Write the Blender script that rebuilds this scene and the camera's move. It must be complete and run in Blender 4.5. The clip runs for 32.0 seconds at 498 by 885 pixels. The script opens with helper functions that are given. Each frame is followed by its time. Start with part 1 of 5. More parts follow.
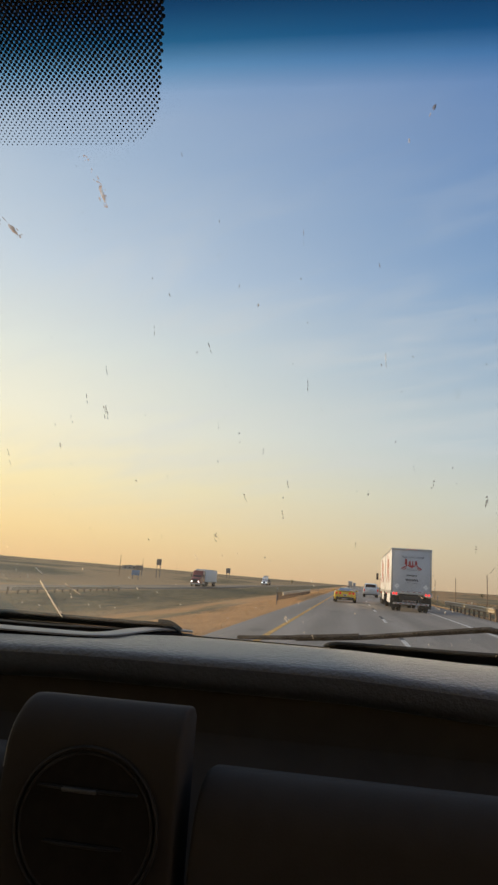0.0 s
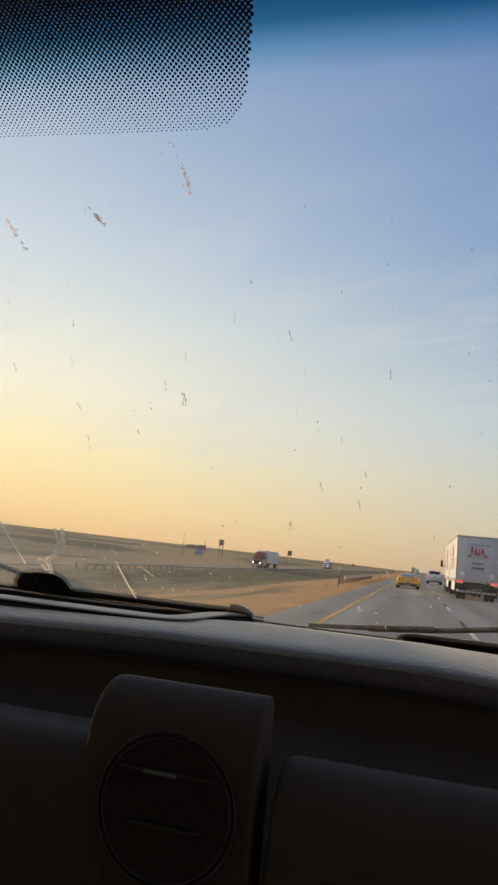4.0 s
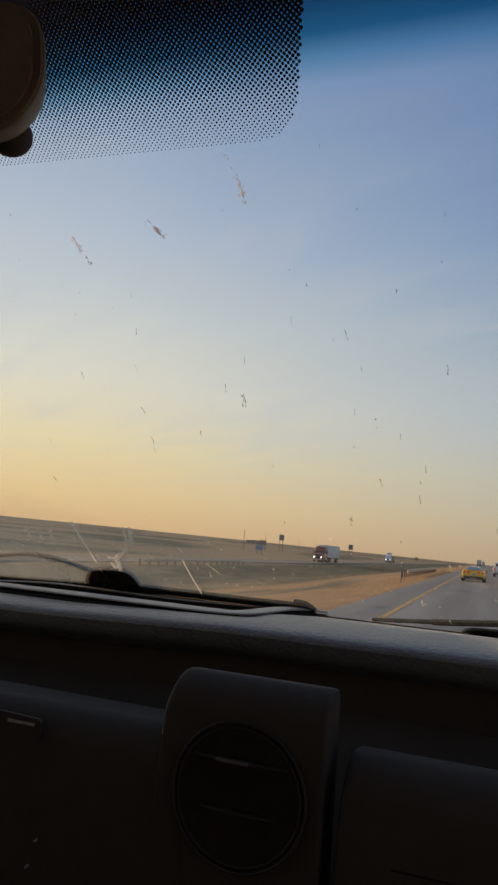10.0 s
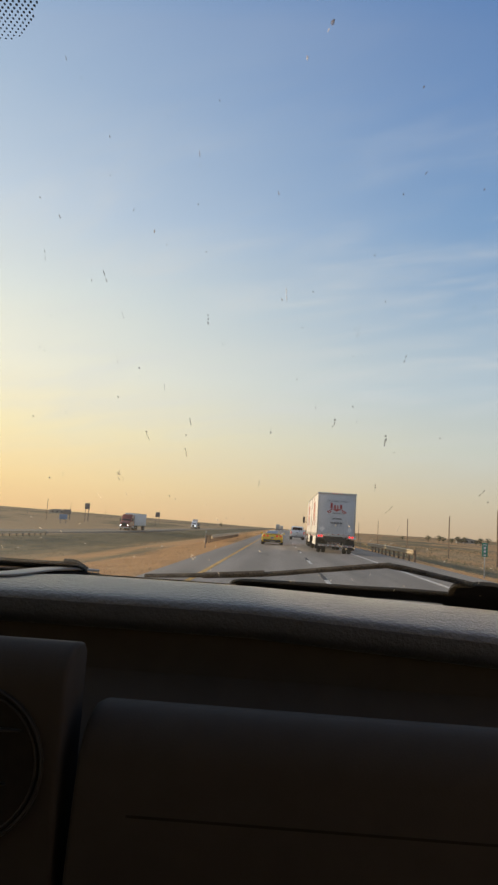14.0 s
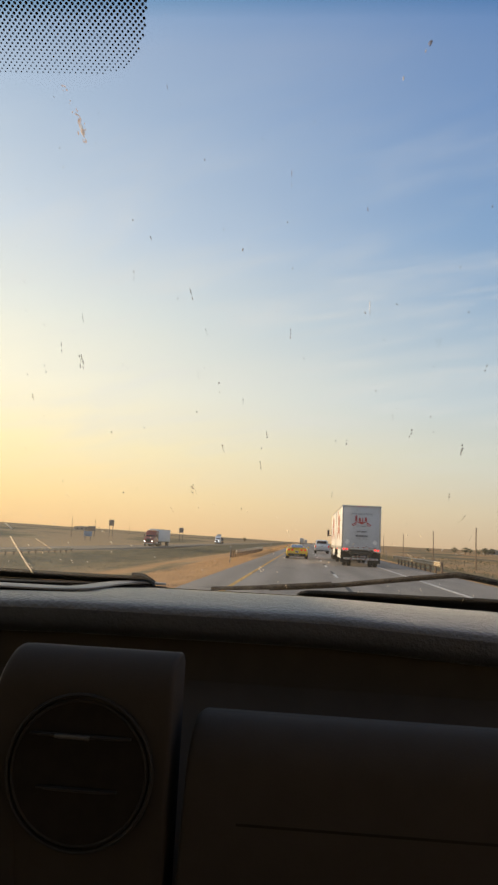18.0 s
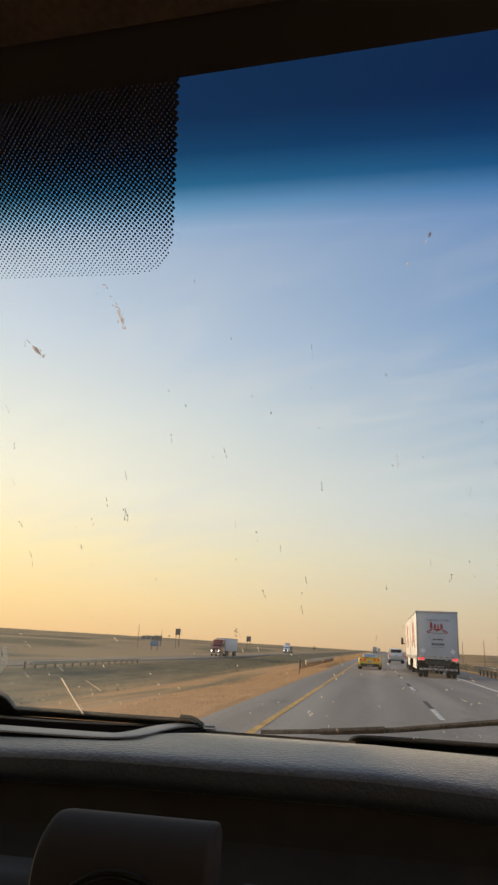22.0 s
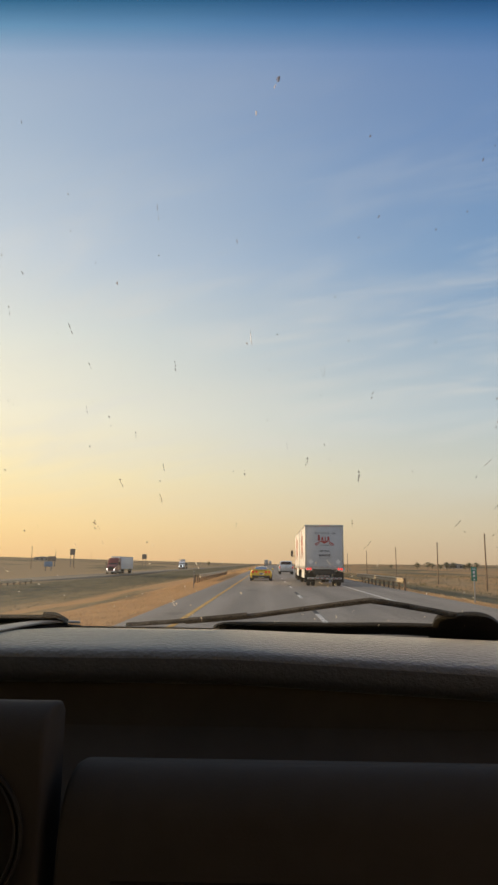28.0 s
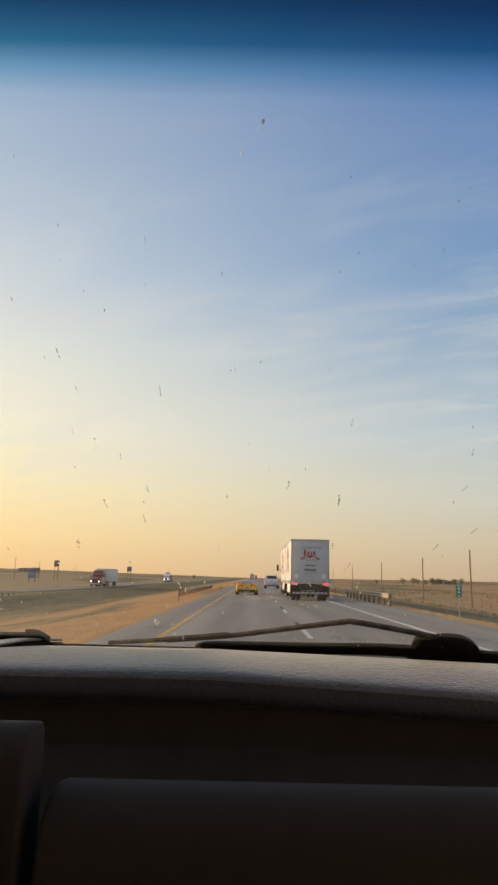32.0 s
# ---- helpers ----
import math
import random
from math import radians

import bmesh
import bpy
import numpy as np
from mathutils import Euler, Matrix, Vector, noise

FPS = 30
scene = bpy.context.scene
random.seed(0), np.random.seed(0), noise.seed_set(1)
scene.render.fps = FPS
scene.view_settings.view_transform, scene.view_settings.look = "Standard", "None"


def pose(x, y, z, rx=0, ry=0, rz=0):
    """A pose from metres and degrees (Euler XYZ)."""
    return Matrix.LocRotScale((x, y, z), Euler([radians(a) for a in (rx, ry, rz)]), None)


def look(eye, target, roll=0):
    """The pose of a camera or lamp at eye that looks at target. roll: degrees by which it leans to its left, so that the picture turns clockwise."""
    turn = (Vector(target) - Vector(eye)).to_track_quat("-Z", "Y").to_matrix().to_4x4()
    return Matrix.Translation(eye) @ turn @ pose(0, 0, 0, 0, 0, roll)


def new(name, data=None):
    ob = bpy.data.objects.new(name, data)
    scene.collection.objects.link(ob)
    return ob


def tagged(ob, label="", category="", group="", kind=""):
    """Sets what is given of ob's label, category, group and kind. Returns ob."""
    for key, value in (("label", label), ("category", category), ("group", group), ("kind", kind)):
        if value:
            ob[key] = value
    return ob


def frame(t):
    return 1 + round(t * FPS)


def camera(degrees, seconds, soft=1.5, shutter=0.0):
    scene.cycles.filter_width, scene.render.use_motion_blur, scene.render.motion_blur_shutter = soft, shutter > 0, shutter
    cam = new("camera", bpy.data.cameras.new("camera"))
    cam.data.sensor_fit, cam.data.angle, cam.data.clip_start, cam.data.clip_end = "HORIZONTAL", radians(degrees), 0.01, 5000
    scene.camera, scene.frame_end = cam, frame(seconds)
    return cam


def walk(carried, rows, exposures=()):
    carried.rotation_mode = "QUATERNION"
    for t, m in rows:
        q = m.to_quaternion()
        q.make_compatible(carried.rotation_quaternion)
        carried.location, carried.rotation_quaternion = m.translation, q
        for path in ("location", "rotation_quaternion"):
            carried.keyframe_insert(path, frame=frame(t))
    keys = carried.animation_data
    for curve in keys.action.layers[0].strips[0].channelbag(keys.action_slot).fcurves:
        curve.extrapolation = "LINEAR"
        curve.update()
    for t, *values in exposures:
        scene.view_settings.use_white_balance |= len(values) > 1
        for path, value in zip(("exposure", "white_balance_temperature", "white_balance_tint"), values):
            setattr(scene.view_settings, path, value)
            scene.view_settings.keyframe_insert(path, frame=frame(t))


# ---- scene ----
# The place: the inside of a pickup truck on a prairie highway at dusk. The cab rolls slightly on its springs.
CAR = pose(0, 0, 1.48, 0, 1.8, 0) @ pose(0, 0, -1.6)
DASH = pose(0, 0, -0.12)

cam = camera(41, 32.0, soft=2.6)
# seconds, eye x y z in the cab, yaw, pitch, roll
PATH = [
    (0, -0.001, 0.028, 1.595, 9.66, 11.19, 5.77),
    (0.5, -0.005, 0.032, 1.591, 10.17, 10.65, 6.21),
    (1, -0.023, 0.027, 1.594, 11.47, 10.71, 6.72),
    (1.5, -0.030, 0.024, 1.592, 12.61, 10.79, 7.24),
    (2, -0.030, 0.024, 1.590, 13.19, 10.88, 7.73),
    (2.5, -0.022, 0.020, 1.594, 14.69, 11.08, 8.47),
    (4.5, -0.015, 0.032, 1.603, 15.11, 8.71, 7.19),
    (5, -0.022, 0.025, 1.607, 15.89, 8.93, 7.13),
    (5.5, -0.026, 0.018, 1.607, 17.28, 9.19, 7.24),
    (6, -0.025, 0.016, 1.605, 18.96, 9.09, 7.49),
    (6.5, -0.030, 0.008, 1.603, 21.38, 9.62, 7.43),
    (7, -0.006, 0.010, 1.609, 23.18, 9.40, 7.49),
    (7.5, -0.022, 0.008, 1.608, 24.75, 8.42, 8.02),
    (8, -0.033, 0.007, 1.607, 26.10, 8.14, 8.37),
    (8.5, -0.038, 0.005, 1.603, 26.90, 7.34, 8.11),
    (9, -0.042, 0.007, 1.600, 26.11, 6.81, 7.28),
    (9.5, -0.020, 0.011, 1.597, 23.29, 7.52, 6.68),
    (10, -0.013, 0.015, 1.601, 19.87, 8.05, 6.63),
    (10.5, 0.002, 0.020, 1.604, 15.85, 8.35, 6.07),
    (11, 0.004, 0.026, 1.597, 13.23, 7.80, 5.52),
    (11.5, 0.018, 0.029, 1.608, 11.01, 7.60, 5.13),
    (12, 0.021, 0.034, 1.610, 9.46, 7.45, 4.69),
    (12.5, 0.026, 0.035, 1.611, 7.78, 7.55, 4.54),
    (13, 0.035, 0.032, 1.604, 6.07, 7.92, 4.57),
    (13.5, 0.023, 0.039, 1.597, 4.42, 7.40, 5.23),
    (15.5, 0.026, 0.043, 1.584, 1.37, 6.65, 5.22),
    (16, 0.015, 0.041, 1.585, 1.18, 5.76, 5.72),
    (16.5, 0.005, 0.040, 1.586, 2.71, 6.19, 5.58),
    (17, -0.017, 0.034, 1.585, 3.57, 7.30, 5.26),
    (17.5, -0.029, 0.028, 1.586, 4.87, 7.93, 5.00),
    (18, -0.025, 0.030, 1.585, 5.20, 8.11, 4.70),
    (18.5, -0.024, 0.037, 1.575, 5.57, 6.86, 4.37),
    (19, -0.011, 0.043, 1.576, 6.11, 6.76, 4.37),
    (19.5, 0.000, 0.043, 1.588, 6.27, 7.29, 4.55),
    (20, 0.002, 0.038, 1.587, 6.49, 6.73, 5.01),
    (20.5, -0.001, 0.058, 1.575, 6.37, 4.34, 6.11),
    (21, 0.000, 0.046, 1.598, 8.71, 8.90, 6.07),
    (21.5, -0.000, 0.020, 1.611, 9.99, 13.03, 5.23),
    (22, -0.000, 0.007, 1.622, 11.54, 16.55, 4.41),
    (22.5, 0.010, 0.017, 1.596, 9.38, 12.03, 3.72),
    (23, -0.001, 0.066, 1.589, 7.93, 4.29, 4.77),
    (23.5, -0.004, 0.053, 1.593, 8.48, 6.28, 4.27),
    (24, 0.033, 0.024, 1.618, 8.60, 9.51, 3.36),
    (24.5, 0.043, 0.028, 1.608, 7.03, 10.58, 2.29),
    (25, 0.043, 0.039, 1.595, 4.50, 10.55, 1.64),
    (25.5, 0.038, 0.035, 1.603, 2.72, 10.52, 1.41),
    (27.5, 0.027, 0.038, 1.601, 2.03, 10.23, 2.33),
    (28, 0.032, 0.040, 1.598, 1.93, 10.24, 2.37),
    (28.5, 0.032, 0.038, 1.600, 1.58, 10.56, 2.30),
    (29, 0.033, 0.035, 1.604, 1.37, 10.66, 2.37),
    (29.5, 0.030, 0.035, 1.605, 0.92, 10.84, 2.21),
    (30, 0.030, 0.034, 1.601, 0.55, 10.59, 2.30),
    (30.5, 0.032, 0.033, 1.600, 0.31, 10.80, 2.54),
    (31, 0.033, 0.029, 1.605, 0.36, 11.13, 2.79),
    (31.5, 0.032, 0.029, 1.604, 0.47, 11.45, 2.94),
    (32, 0.036, 0.027, 1.605, 0.89, 11.43, 3.01),
]
walk(cam, [(t, CAR @ pose(x, y, z) @ pose(0, 0, 0, 0, 0, yaw) @ pose(0, 0, 0, 90 + pitch) @ pose(0, 0, 0, 0, 0, roll))
           for t, x, y, z, yaw, pitch, roll in PATH],
     [(0, -0.06, 6000, 9), (2, -0.08, 5950, 9), (4.5, -0.04, 6000, 11), (5, -0.08, 6000, 11), (6, -0.31, 5850, 12), (7, -0.5, 5850, 12), (8, -0.45, 5900, 12), (9, -0.48, 5800, 13), (10, -0.44, 5750, 12), (11, -0.12, 6000, 13), (12, -0.02, 5980, 9), (13, -0.02, 5960, 9), (16, 0.06, 6250, 10), (18, 0.12, 6300, 10), (19, 0.06, 6300, 10), (20, -0.08, 6250, 10), (21, 0.03, 6350, 10), (22, 0.0, 6150, 10), (23, -0.03, 5850, 13), (24, -0.32, 6350, 10), (25, 0.02, 6420, 10), (28, 0.02, 6450, 10), (32, 0.05, 6450, 10)])

# ---- light ----
SUN_LEFT, SUN_UP = 84, 11


def ramp(nt, stops, fac):
    node = nt.nodes.new("ShaderNodeValToRGB")
    while len(node.color_ramp.elements) < len(stops):
        node.color_ramp.elements.new(0.5)
    for e, (p, c) in zip(node.color_ramp.elements, stops):
        e.position, e.color = p, (*[srgb(v) for v in c], 1)
    nt.links.new(fac, node.inputs[0])
    return node.outputs[0]


def srgb(v):
    v = v / 255
    return v / 12.92 if v < 0.04 else ((v + 0.055) / 1.055) ** 2.4


def calc(nt, op, a, b=None, c=None):
    node = nt.nodes.new("ShaderNodeMath")
    node.operation = op
    for n, v in enumerate((a, b, c)):
        if v is None:
            continue
        if isinstance(v, (int, float)):
            node.inputs[n].default_value = v
        else:
            nt.links.new(v, node.inputs[n])
    return node.outputs[0]


def mixed(nt, fac, a, b, mode="MIX"):
    node = nt.nodes.new("ShaderNodeMix")
    node.data_type, node.blend_type = "RGBA", mode
    for sock, v in ((node.inputs[0], fac), (node.inputs[6], a), (node.inputs[7], b)):
        if isinstance(v, (int, float)):
            sock.default_value = v
        elif isinstance(v, tuple):
            sock.default_value = (*v, 1)
        else:
            nt.links.new(v, sock)
    return node.outputs[2]


def noise_of(nt, vec, scale, detail=4.0, rough=0.55):
    node = nt.nodes.new("ShaderNodeTexNoise")
    node.inputs["Scale"].default_value, node.inputs["Detail"].default_value = scale, detail
    node.inputs["Roughness"].default_value = rough
    nt.links.new(vec, node.inputs["Vector"])
    return node.outputs["Fac"]


def stretched(nt, vec, sx, sy, sz):
    node = nt.nodes.new("ShaderNodeMapping")
    node.inputs["Scale"].default_value = (sx, sy, sz)
    nt.links.new(vec, node.inputs["Vector"])
    return node.outputs[0]


def smooth(nt, v, lo, hi):
    node = nt.nodes.new("ShaderNodeMapRange")
    node.interpolation_type = "SMOOTHSTEP"
    node.inputs[1].default_value, node.inputs[2].default_value = lo, hi
    nt.links.new(v, node.inputs[0])
    return node.outputs[0]


world = bpy.data.worlds.new("dusk_sky")
scene.world = world
world.use_nodes = True
nt = world.node_tree
bg = nt.nodes["Background"]
coord = nt.nodes.new("ShaderNodeTexCoord").outputs["Generated"]
sep = nt.nodes.new("ShaderNodeSeparateXYZ")
nt.links.new(coord, sep.inputs[0])
sx, sy, sz = sep.outputs
home = (-math.sin(radians(SUN_LEFT)) * math.cos(radians(SUN_UP)), math.cos(radians(SUN_LEFT)) * math.cos(radians(SUN_UP)), math.sin(radians(SUN_UP)))
toward = calc(nt, "ADD", calc(nt, "ADD", calc(nt, "MULTIPLY", sx, home[0]), calc(nt, "MULTIPLY", sy, home[1])), calc(nt, "MULTIPLY", sz, home[2]))
away = smooth(nt, calc(nt, "ARCCOSINE", toward), radians(40), radians(110))
up = calc(nt, "MULTIPLY", calc(nt, "ARCSINE", sz), 1 / radians(60))
# thin high cloud lies on a level sheet, so it draws together towards the horizon
deep = calc(nt, "ADD", calc(nt, "MAXIMUM", sz, 0.0), 0.16)
sheet = nt.nodes.new("ShaderNodeCombineXYZ")
nt.links.new(calc(nt, "DIVIDE", sx, deep), sheet.inputs[0])
nt.links.new(calc(nt, "DIVIDE", sy, deep), sheet.inputs[1])
turned = nt.nodes.new("ShaderNodeMapping")
turned.inputs["Rotation"].default_value[2] = radians(24)
nt.links.new(sheet.outputs[0], turned.inputs["Vector"])
veil = turned.outputs[0]
broad = noise_of(nt, stretched(nt, veil, 0.5, 0.9, 1.0), 1.1, 4.0, 0.5)
fibres = nt.nodes.new("ShaderNodeTexNoise")
fibres.inputs["Scale"].default_value, fibres.inputs["Detail"].default_value = 3.0, 9.0
fibres.inputs["Roughness"].default_value, fibres.inputs["Distortion"].default_value = 0.62, 0.5
nt.links.new(stretched(nt, veil, 0.55, 1.9, 1.0), fibres.inputs["Vector"])
thin = calc(nt, "ADD", calc(nt, "MULTIPLY", fibres.outputs["Fac"], 0.62), calc(nt, "MULTIPLY", broad, 0.38))
up_soft = calc(nt, "ADD", up, calc(nt, "MULTIPLY", calc(nt, "SUBTRACT", broad, 0.5), calc(nt, "MULTIPLY", smooth(nt, up, 0.0, 0.35), 0.12)))
sunward = ramp(nt, [(0.0, (248, 201, 138)), (0.05, (255, 219, 150)), (0.12, (255, 233, 174)), (0.2, (251, 241, 209)),
                    (0.3, (240, 239, 222)), (0.42, (219, 226, 228)), (0.56, (188, 203, 217)), (0.72, (164, 181, 205)), (1.0, (165, 172, 184))], up_soft)
averse = ramp(nt, [(0.0, (206, 180, 148)), (0.05, (213, 198, 169)), (0.12, (208, 209, 195)), (0.2, (188, 202, 208)),
                   (0.3, (155, 180, 202)), (0.42, (118, 156, 196)), (0.56, (99, 137, 186)), (0.72, (92, 126, 175)), (1.0, (122, 136, 164))], up_soft)
cirrus = calc(nt, "MULTIPLY", smooth(nt, thin, 0.43, 0.68), calc(nt, "MULTIPLY", smooth(nt, up, 0.03, 0.22), calc(nt, "SUBTRACT", 0.5, calc(nt, "MULTIPLY", smooth(nt, up, 0.25, 0.62), 0.42))))
glow = mixed(nt, 1.0, sunward, mixed(nt, smooth(nt, up, 0.1, 0.5), (1.24, 1.2, 1.15), (1.0, 1.0, 1.0)), "MULTIPLY")
haze = mixed(nt, cirrus, mixed(nt, away, glow, averse), tuple(srgb(v) for v in (232, 228, 218)))
sky = nt.nodes.new("ShaderNodeTexSky")
sky.sky_type, sky.sun_disc = "NISHITA", False
sky.sun_elevation, sky.sun_rotation = radians(SUN_UP), radians(-SUN_LEFT)
sky.dust_density = 2.0
clear = mixed(nt, 1.0, sky.outputs[0], (0.09, 0.09, 0.09), "MULTIPLY")
nt.links.new(mixed(nt, 0.08, haze, clear), bg.inputs["Color"])
bg.inputs["Strength"].default_value = 1.0

sun = new("sun", bpy.data.lights.new("sun", "SUN"))
sun.data.energy, sun.data.angle, sun.data.color = 4.4, radians(0.6), (1.0, 0.72, 0.42)
ray_home = Vector((-math.sin(radians(SUN_LEFT)) * math.cos(radians(SUN_UP)), math.cos(radians(SUN_LEFT)) * math.cos(radians(SUN_UP)), math.sin(radians(SUN_UP))))
sun.matrix_world = look(ray_home * 60, (0, 0, 0))

# ---- materials ----


def material(name, colour, rough=0.5, metal=0.0, grain=0.0, scale=8.0, bump=0.0, bump_scale=60.0, blotch=0.0, spec=0.5, coat=0.0, emit=None, power=0.0):
    m = bpy.data.materials.new(name)
    m.use_nodes = True
    nt = m.node_tree
    b = nt.nodes["Principled BSDF"]
    b.inputs["Roughness"].default_value, b.inputs["Metallic"].default_value = rough, metal
    b.inputs["Specular IOR Level"].default_value, b.inputs["Coat Weight"].default_value = spec, coat
    b.inputs["Base Color"].default_value = (*colour, 1)
    vec = nt.nodes.new("ShaderNodeTexCoord").outputs["Object"]
    if grain:
        fine, broad = noise_of(nt, vec, scale * 6), noise_of(nt, vec, scale * 0.7)
        f = calc(nt, "ADD", calc(nt, "MULTIPLY", fine, 0.5), calc(nt, "MULTIPLY", broad, 0.5))
        low = tuple(max(0.0, c * (1 - grain * 1.6)) for c in colour)
        high = tuple(min(1.0, c * (1 + grain * 1.6)) for c in colour)
        nt.links.new(mixed(nt, smooth(nt, f, 0.3, 0.7), low, high), b.inputs["Base Color"])
        nt.links.new(calc(nt, "ADD", calc(nt, "MULTIPLY", broad, blotch), rough - blotch * 0.5), b.inputs["Roughness"])
    if bump:
        bn = nt.nodes.new("ShaderNodeBump")
        bn.inputs["Strength"].default_value, bn.inputs["Distance"].default_value = bump, 0.002
        nt.links.new(noise_of(nt, vec, bump_scale, 3.0), bn.inputs["Height"])
        nt.links.new(bn.outputs[0], b.inputs["Normal"])
    if emit:
        b.inputs["Emission Color"].default_value, b.inputs["Emission Strength"].default_value = (*emit, 1), power
    return m


dash_grain = material("grained_dash_vinyl", (0.06, 0.053, 0.045), 0.32, grain=0.2, scale=24, bump=0.8, bump_scale=300, blotch=0.08, spec=1.0)
bd = dash_grain.node_tree.nodes["Principled BSDF"]
bd.inputs["Specular Tint"].default_value = (1.0, 0.93, 0.83, 1)
bd.inputs["Sheen Weight"].default_value, bd.inputs["Sheen Roughness"].default_value = 0.34, 0.3
# the pad's own vinyl, darkened for the shade below its edge
shaded_vinyl = material("shaded_dash_vinyl", (0.043, 0.0425, 0.044), 0.5, grain=0.12, scale=24, bump=0.5, bump_scale=300, blotch=0.08, spec=0.5)
bf = shaded_vinyl.node_tree.nodes["Principled BSDF"]
bf.inputs["Sheen Weight"].default_value, bf.inputs["Sheen Roughness"].default_value = 0.14, 0.3
black_plastic = material("matt_black_plastic", (0.075, 0.06, 0.05), 0.8, grain=0.06, scale=6, bump=0.06, bump_scale=700, blotch=0.1, spec=0.15)
face_plastic = material("brown_black_face_plastic", (0.066, 0.052, 0.04), 0.85, grain=0.06, scale=6, bump=0.06, bump_scale=700, blotch=0.1, spec=0.1)
panel_plastic = material("charcoal_panel_plastic", (0.043, 0.0355, 0.0295), 0.68, grain=0.06, scale=8, bump=0.08, bump_scale=600, blotch=0.1, spec=0.12)
mirror_plastic = material("dark_brown_mirror_plastic", (0.19, 0.155, 0.12), 0.6, grain=0.06, scale=20, bump=0.05, bump_scale=600, spec=0.2)
# tan picked so the unseen cab walls throw warm light on the dash
bounce_trim = material("tan_bounce_trim", (0.42, 0.34, 0.25), 0.85, grain=0.1, scale=20)
deep_black = material("deep_black_plastic", (0.022, 0.018, 0.015), 0.95, grain=0.1, scale=20, spec=0.05)
rim_dark = material("satin_rim_plastic", (0.27, 0.24, 0.205), 0.4, grain=0.06, scale=30, spec=0.6)
tab_grey = material("worn_grey_tab", (0.075, 0.07, 0.065), 0.45, grain=0.1, scale=60)
rim_black = material("satin_black_trim", (0.03, 0.026, 0.023), 0.55, grain=0.08, scale=30, spec=0.16)
trim_grey = material("pale_rim_plastic", (0.3, 0.26, 0.21), 0.4, grain=0.1, scale=30)
# skylight on the cowl is put into this pale colour
cowl_pale = material("sky_lit_cowl_tone", (0.62, 0.56, 0.48), 0.4, grain=0.12, scale=40)
rubber = material("wiper_rubber", (0.014, 0.014, 0.015), 0.75, grain=0.3, scale=40, bump=0.3, bump_scale=300, spec=0.2)
dusty_rubber = material("dust_covered_wiper_arm", (0.1, 0.085, 0.06), 0.9, grain=0.5, scale=60, bump=0.3, bump_scale=300, spec=0.1)
worn_rubber = material("worn_wiper_arm", (0.06, 0.052, 0.044), 0.8, grain=0.6, scale=80, bump=0.3, bump_scale=300, spec=0.2)
headliner = material("brown_headliner_cloth", (0.13, 0.1, 0.08), 0.95, grain=0.15, scale=40, bump=0.4, bump_scale=900)
ceramic = material("black_ceramic_dots", (0.055, 0.047, 0.04), 0.5)


def residue(name, colour, share, thin=0.0):
    """Dried matter that lets part of the light through."""
    m = material(name, colour, 0.95, grain=0.3, scale=300, spec=0.1)
    nt = m.node_tree
    b, out = nt.nodes["Principled BSDF"], nt.nodes["Material Output"]
    lit, mix = nt.nodes.new("ShaderNodeBsdfTranslucent"), nt.nodes.new("ShaderNodeMixShader")
    gap, worn = nt.nodes.new("ShaderNodeBsdfTransparent"), nt.nodes.new("ShaderNodeMixShader")
    lit.inputs["Color"].default_value = (*colour, 1)
    mix.inputs[0].default_value = share
    nt.links.new(b.outputs[0], mix.inputs[1])
    nt.links.new(lit.outputs[0], mix.inputs[2])
    vec = nt.nodes.new("ShaderNodeTexCoord").outputs["Object"]
    holes = smooth(nt, noise_of(nt, vec, 320.0, 3.0), 0.2, 0.8)
    nt.links.new(calc(nt, "MULTIPLY", calc(nt, "ADD", calc(nt, "MULTIPLY", holes, 0.8), 0.6), thin), worn.inputs[0])
    nt.links.new(mix.outputs[0], worn.inputs[1])
    nt.links.new(gap.outputs[0], worn.inputs[2])
    nt.links.new(worn.outputs[0], out.inputs["Surface"])
    return m


splat_dark = residue("dried_insect_residue", (0.34, 0.28, 0.22), 0.6, 0.4)
splat_tan = residue("tan_insect_residue", (0.66, 0.47, 0.3), 0.75, 0.35)
splat_orange = residue("orange_insect_residue", (0.86, 0.56, 0.34), 0.85, 0.42)
splat_pale = residue("pale_dried_droppings", (0.93, 0.79, 0.58), 0.85, 0.2)
splat_faint = residue("faint_insect_residue", (0.45, 0.38, 0.3), 0.6, 0.62)
smear = residue("thin_dried_smear", (0.92, 0.75, 0.53), 0.8, 0.46)
hairline = residue("hairline_scratch", (0.95, 0.84, 0.7), 0.9, 0.72)
# mostly matt brown, in place of the cab's dim reflection
mirror_face = material("brown_mirror_tone", (0.24, 0.21, 0.175), 0.1, metal=0.12, spec=0.1, grain=0.05, scale=20)
mirror_face.node_tree.nodes["Principled BSDF"].inputs["Specular Tint"].default_value = (0.16, 0.13, 0.1, 1)
car_yellow = material("yellow_car_paint", (0.62, 0.46, 0.05), 0.25, coat=0.8, grain=0.05, scale=2)
car_silver = material("silver_car_paint", (0.55, 0.56, 0.58), 0.3, metal=0.3, coat=0.6, grain=0.05, scale=2)
car_white = material("white_truck_paint", (0.72, 0.73, 0.75), 0.35, coat=0.3, grain=0.06, scale=2)
car_red = material("red_truck_paint", (0.45, 0.04, 0.025), 0.35, coat=0.4, grain=0.1, scale=2)
car_maroon = material("maroon_truck_paint", (0.2, 0.05, 0.035), 0.4, coat=0.3, grain=0.1, scale=2)
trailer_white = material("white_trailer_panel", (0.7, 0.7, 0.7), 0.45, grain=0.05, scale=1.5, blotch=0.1)
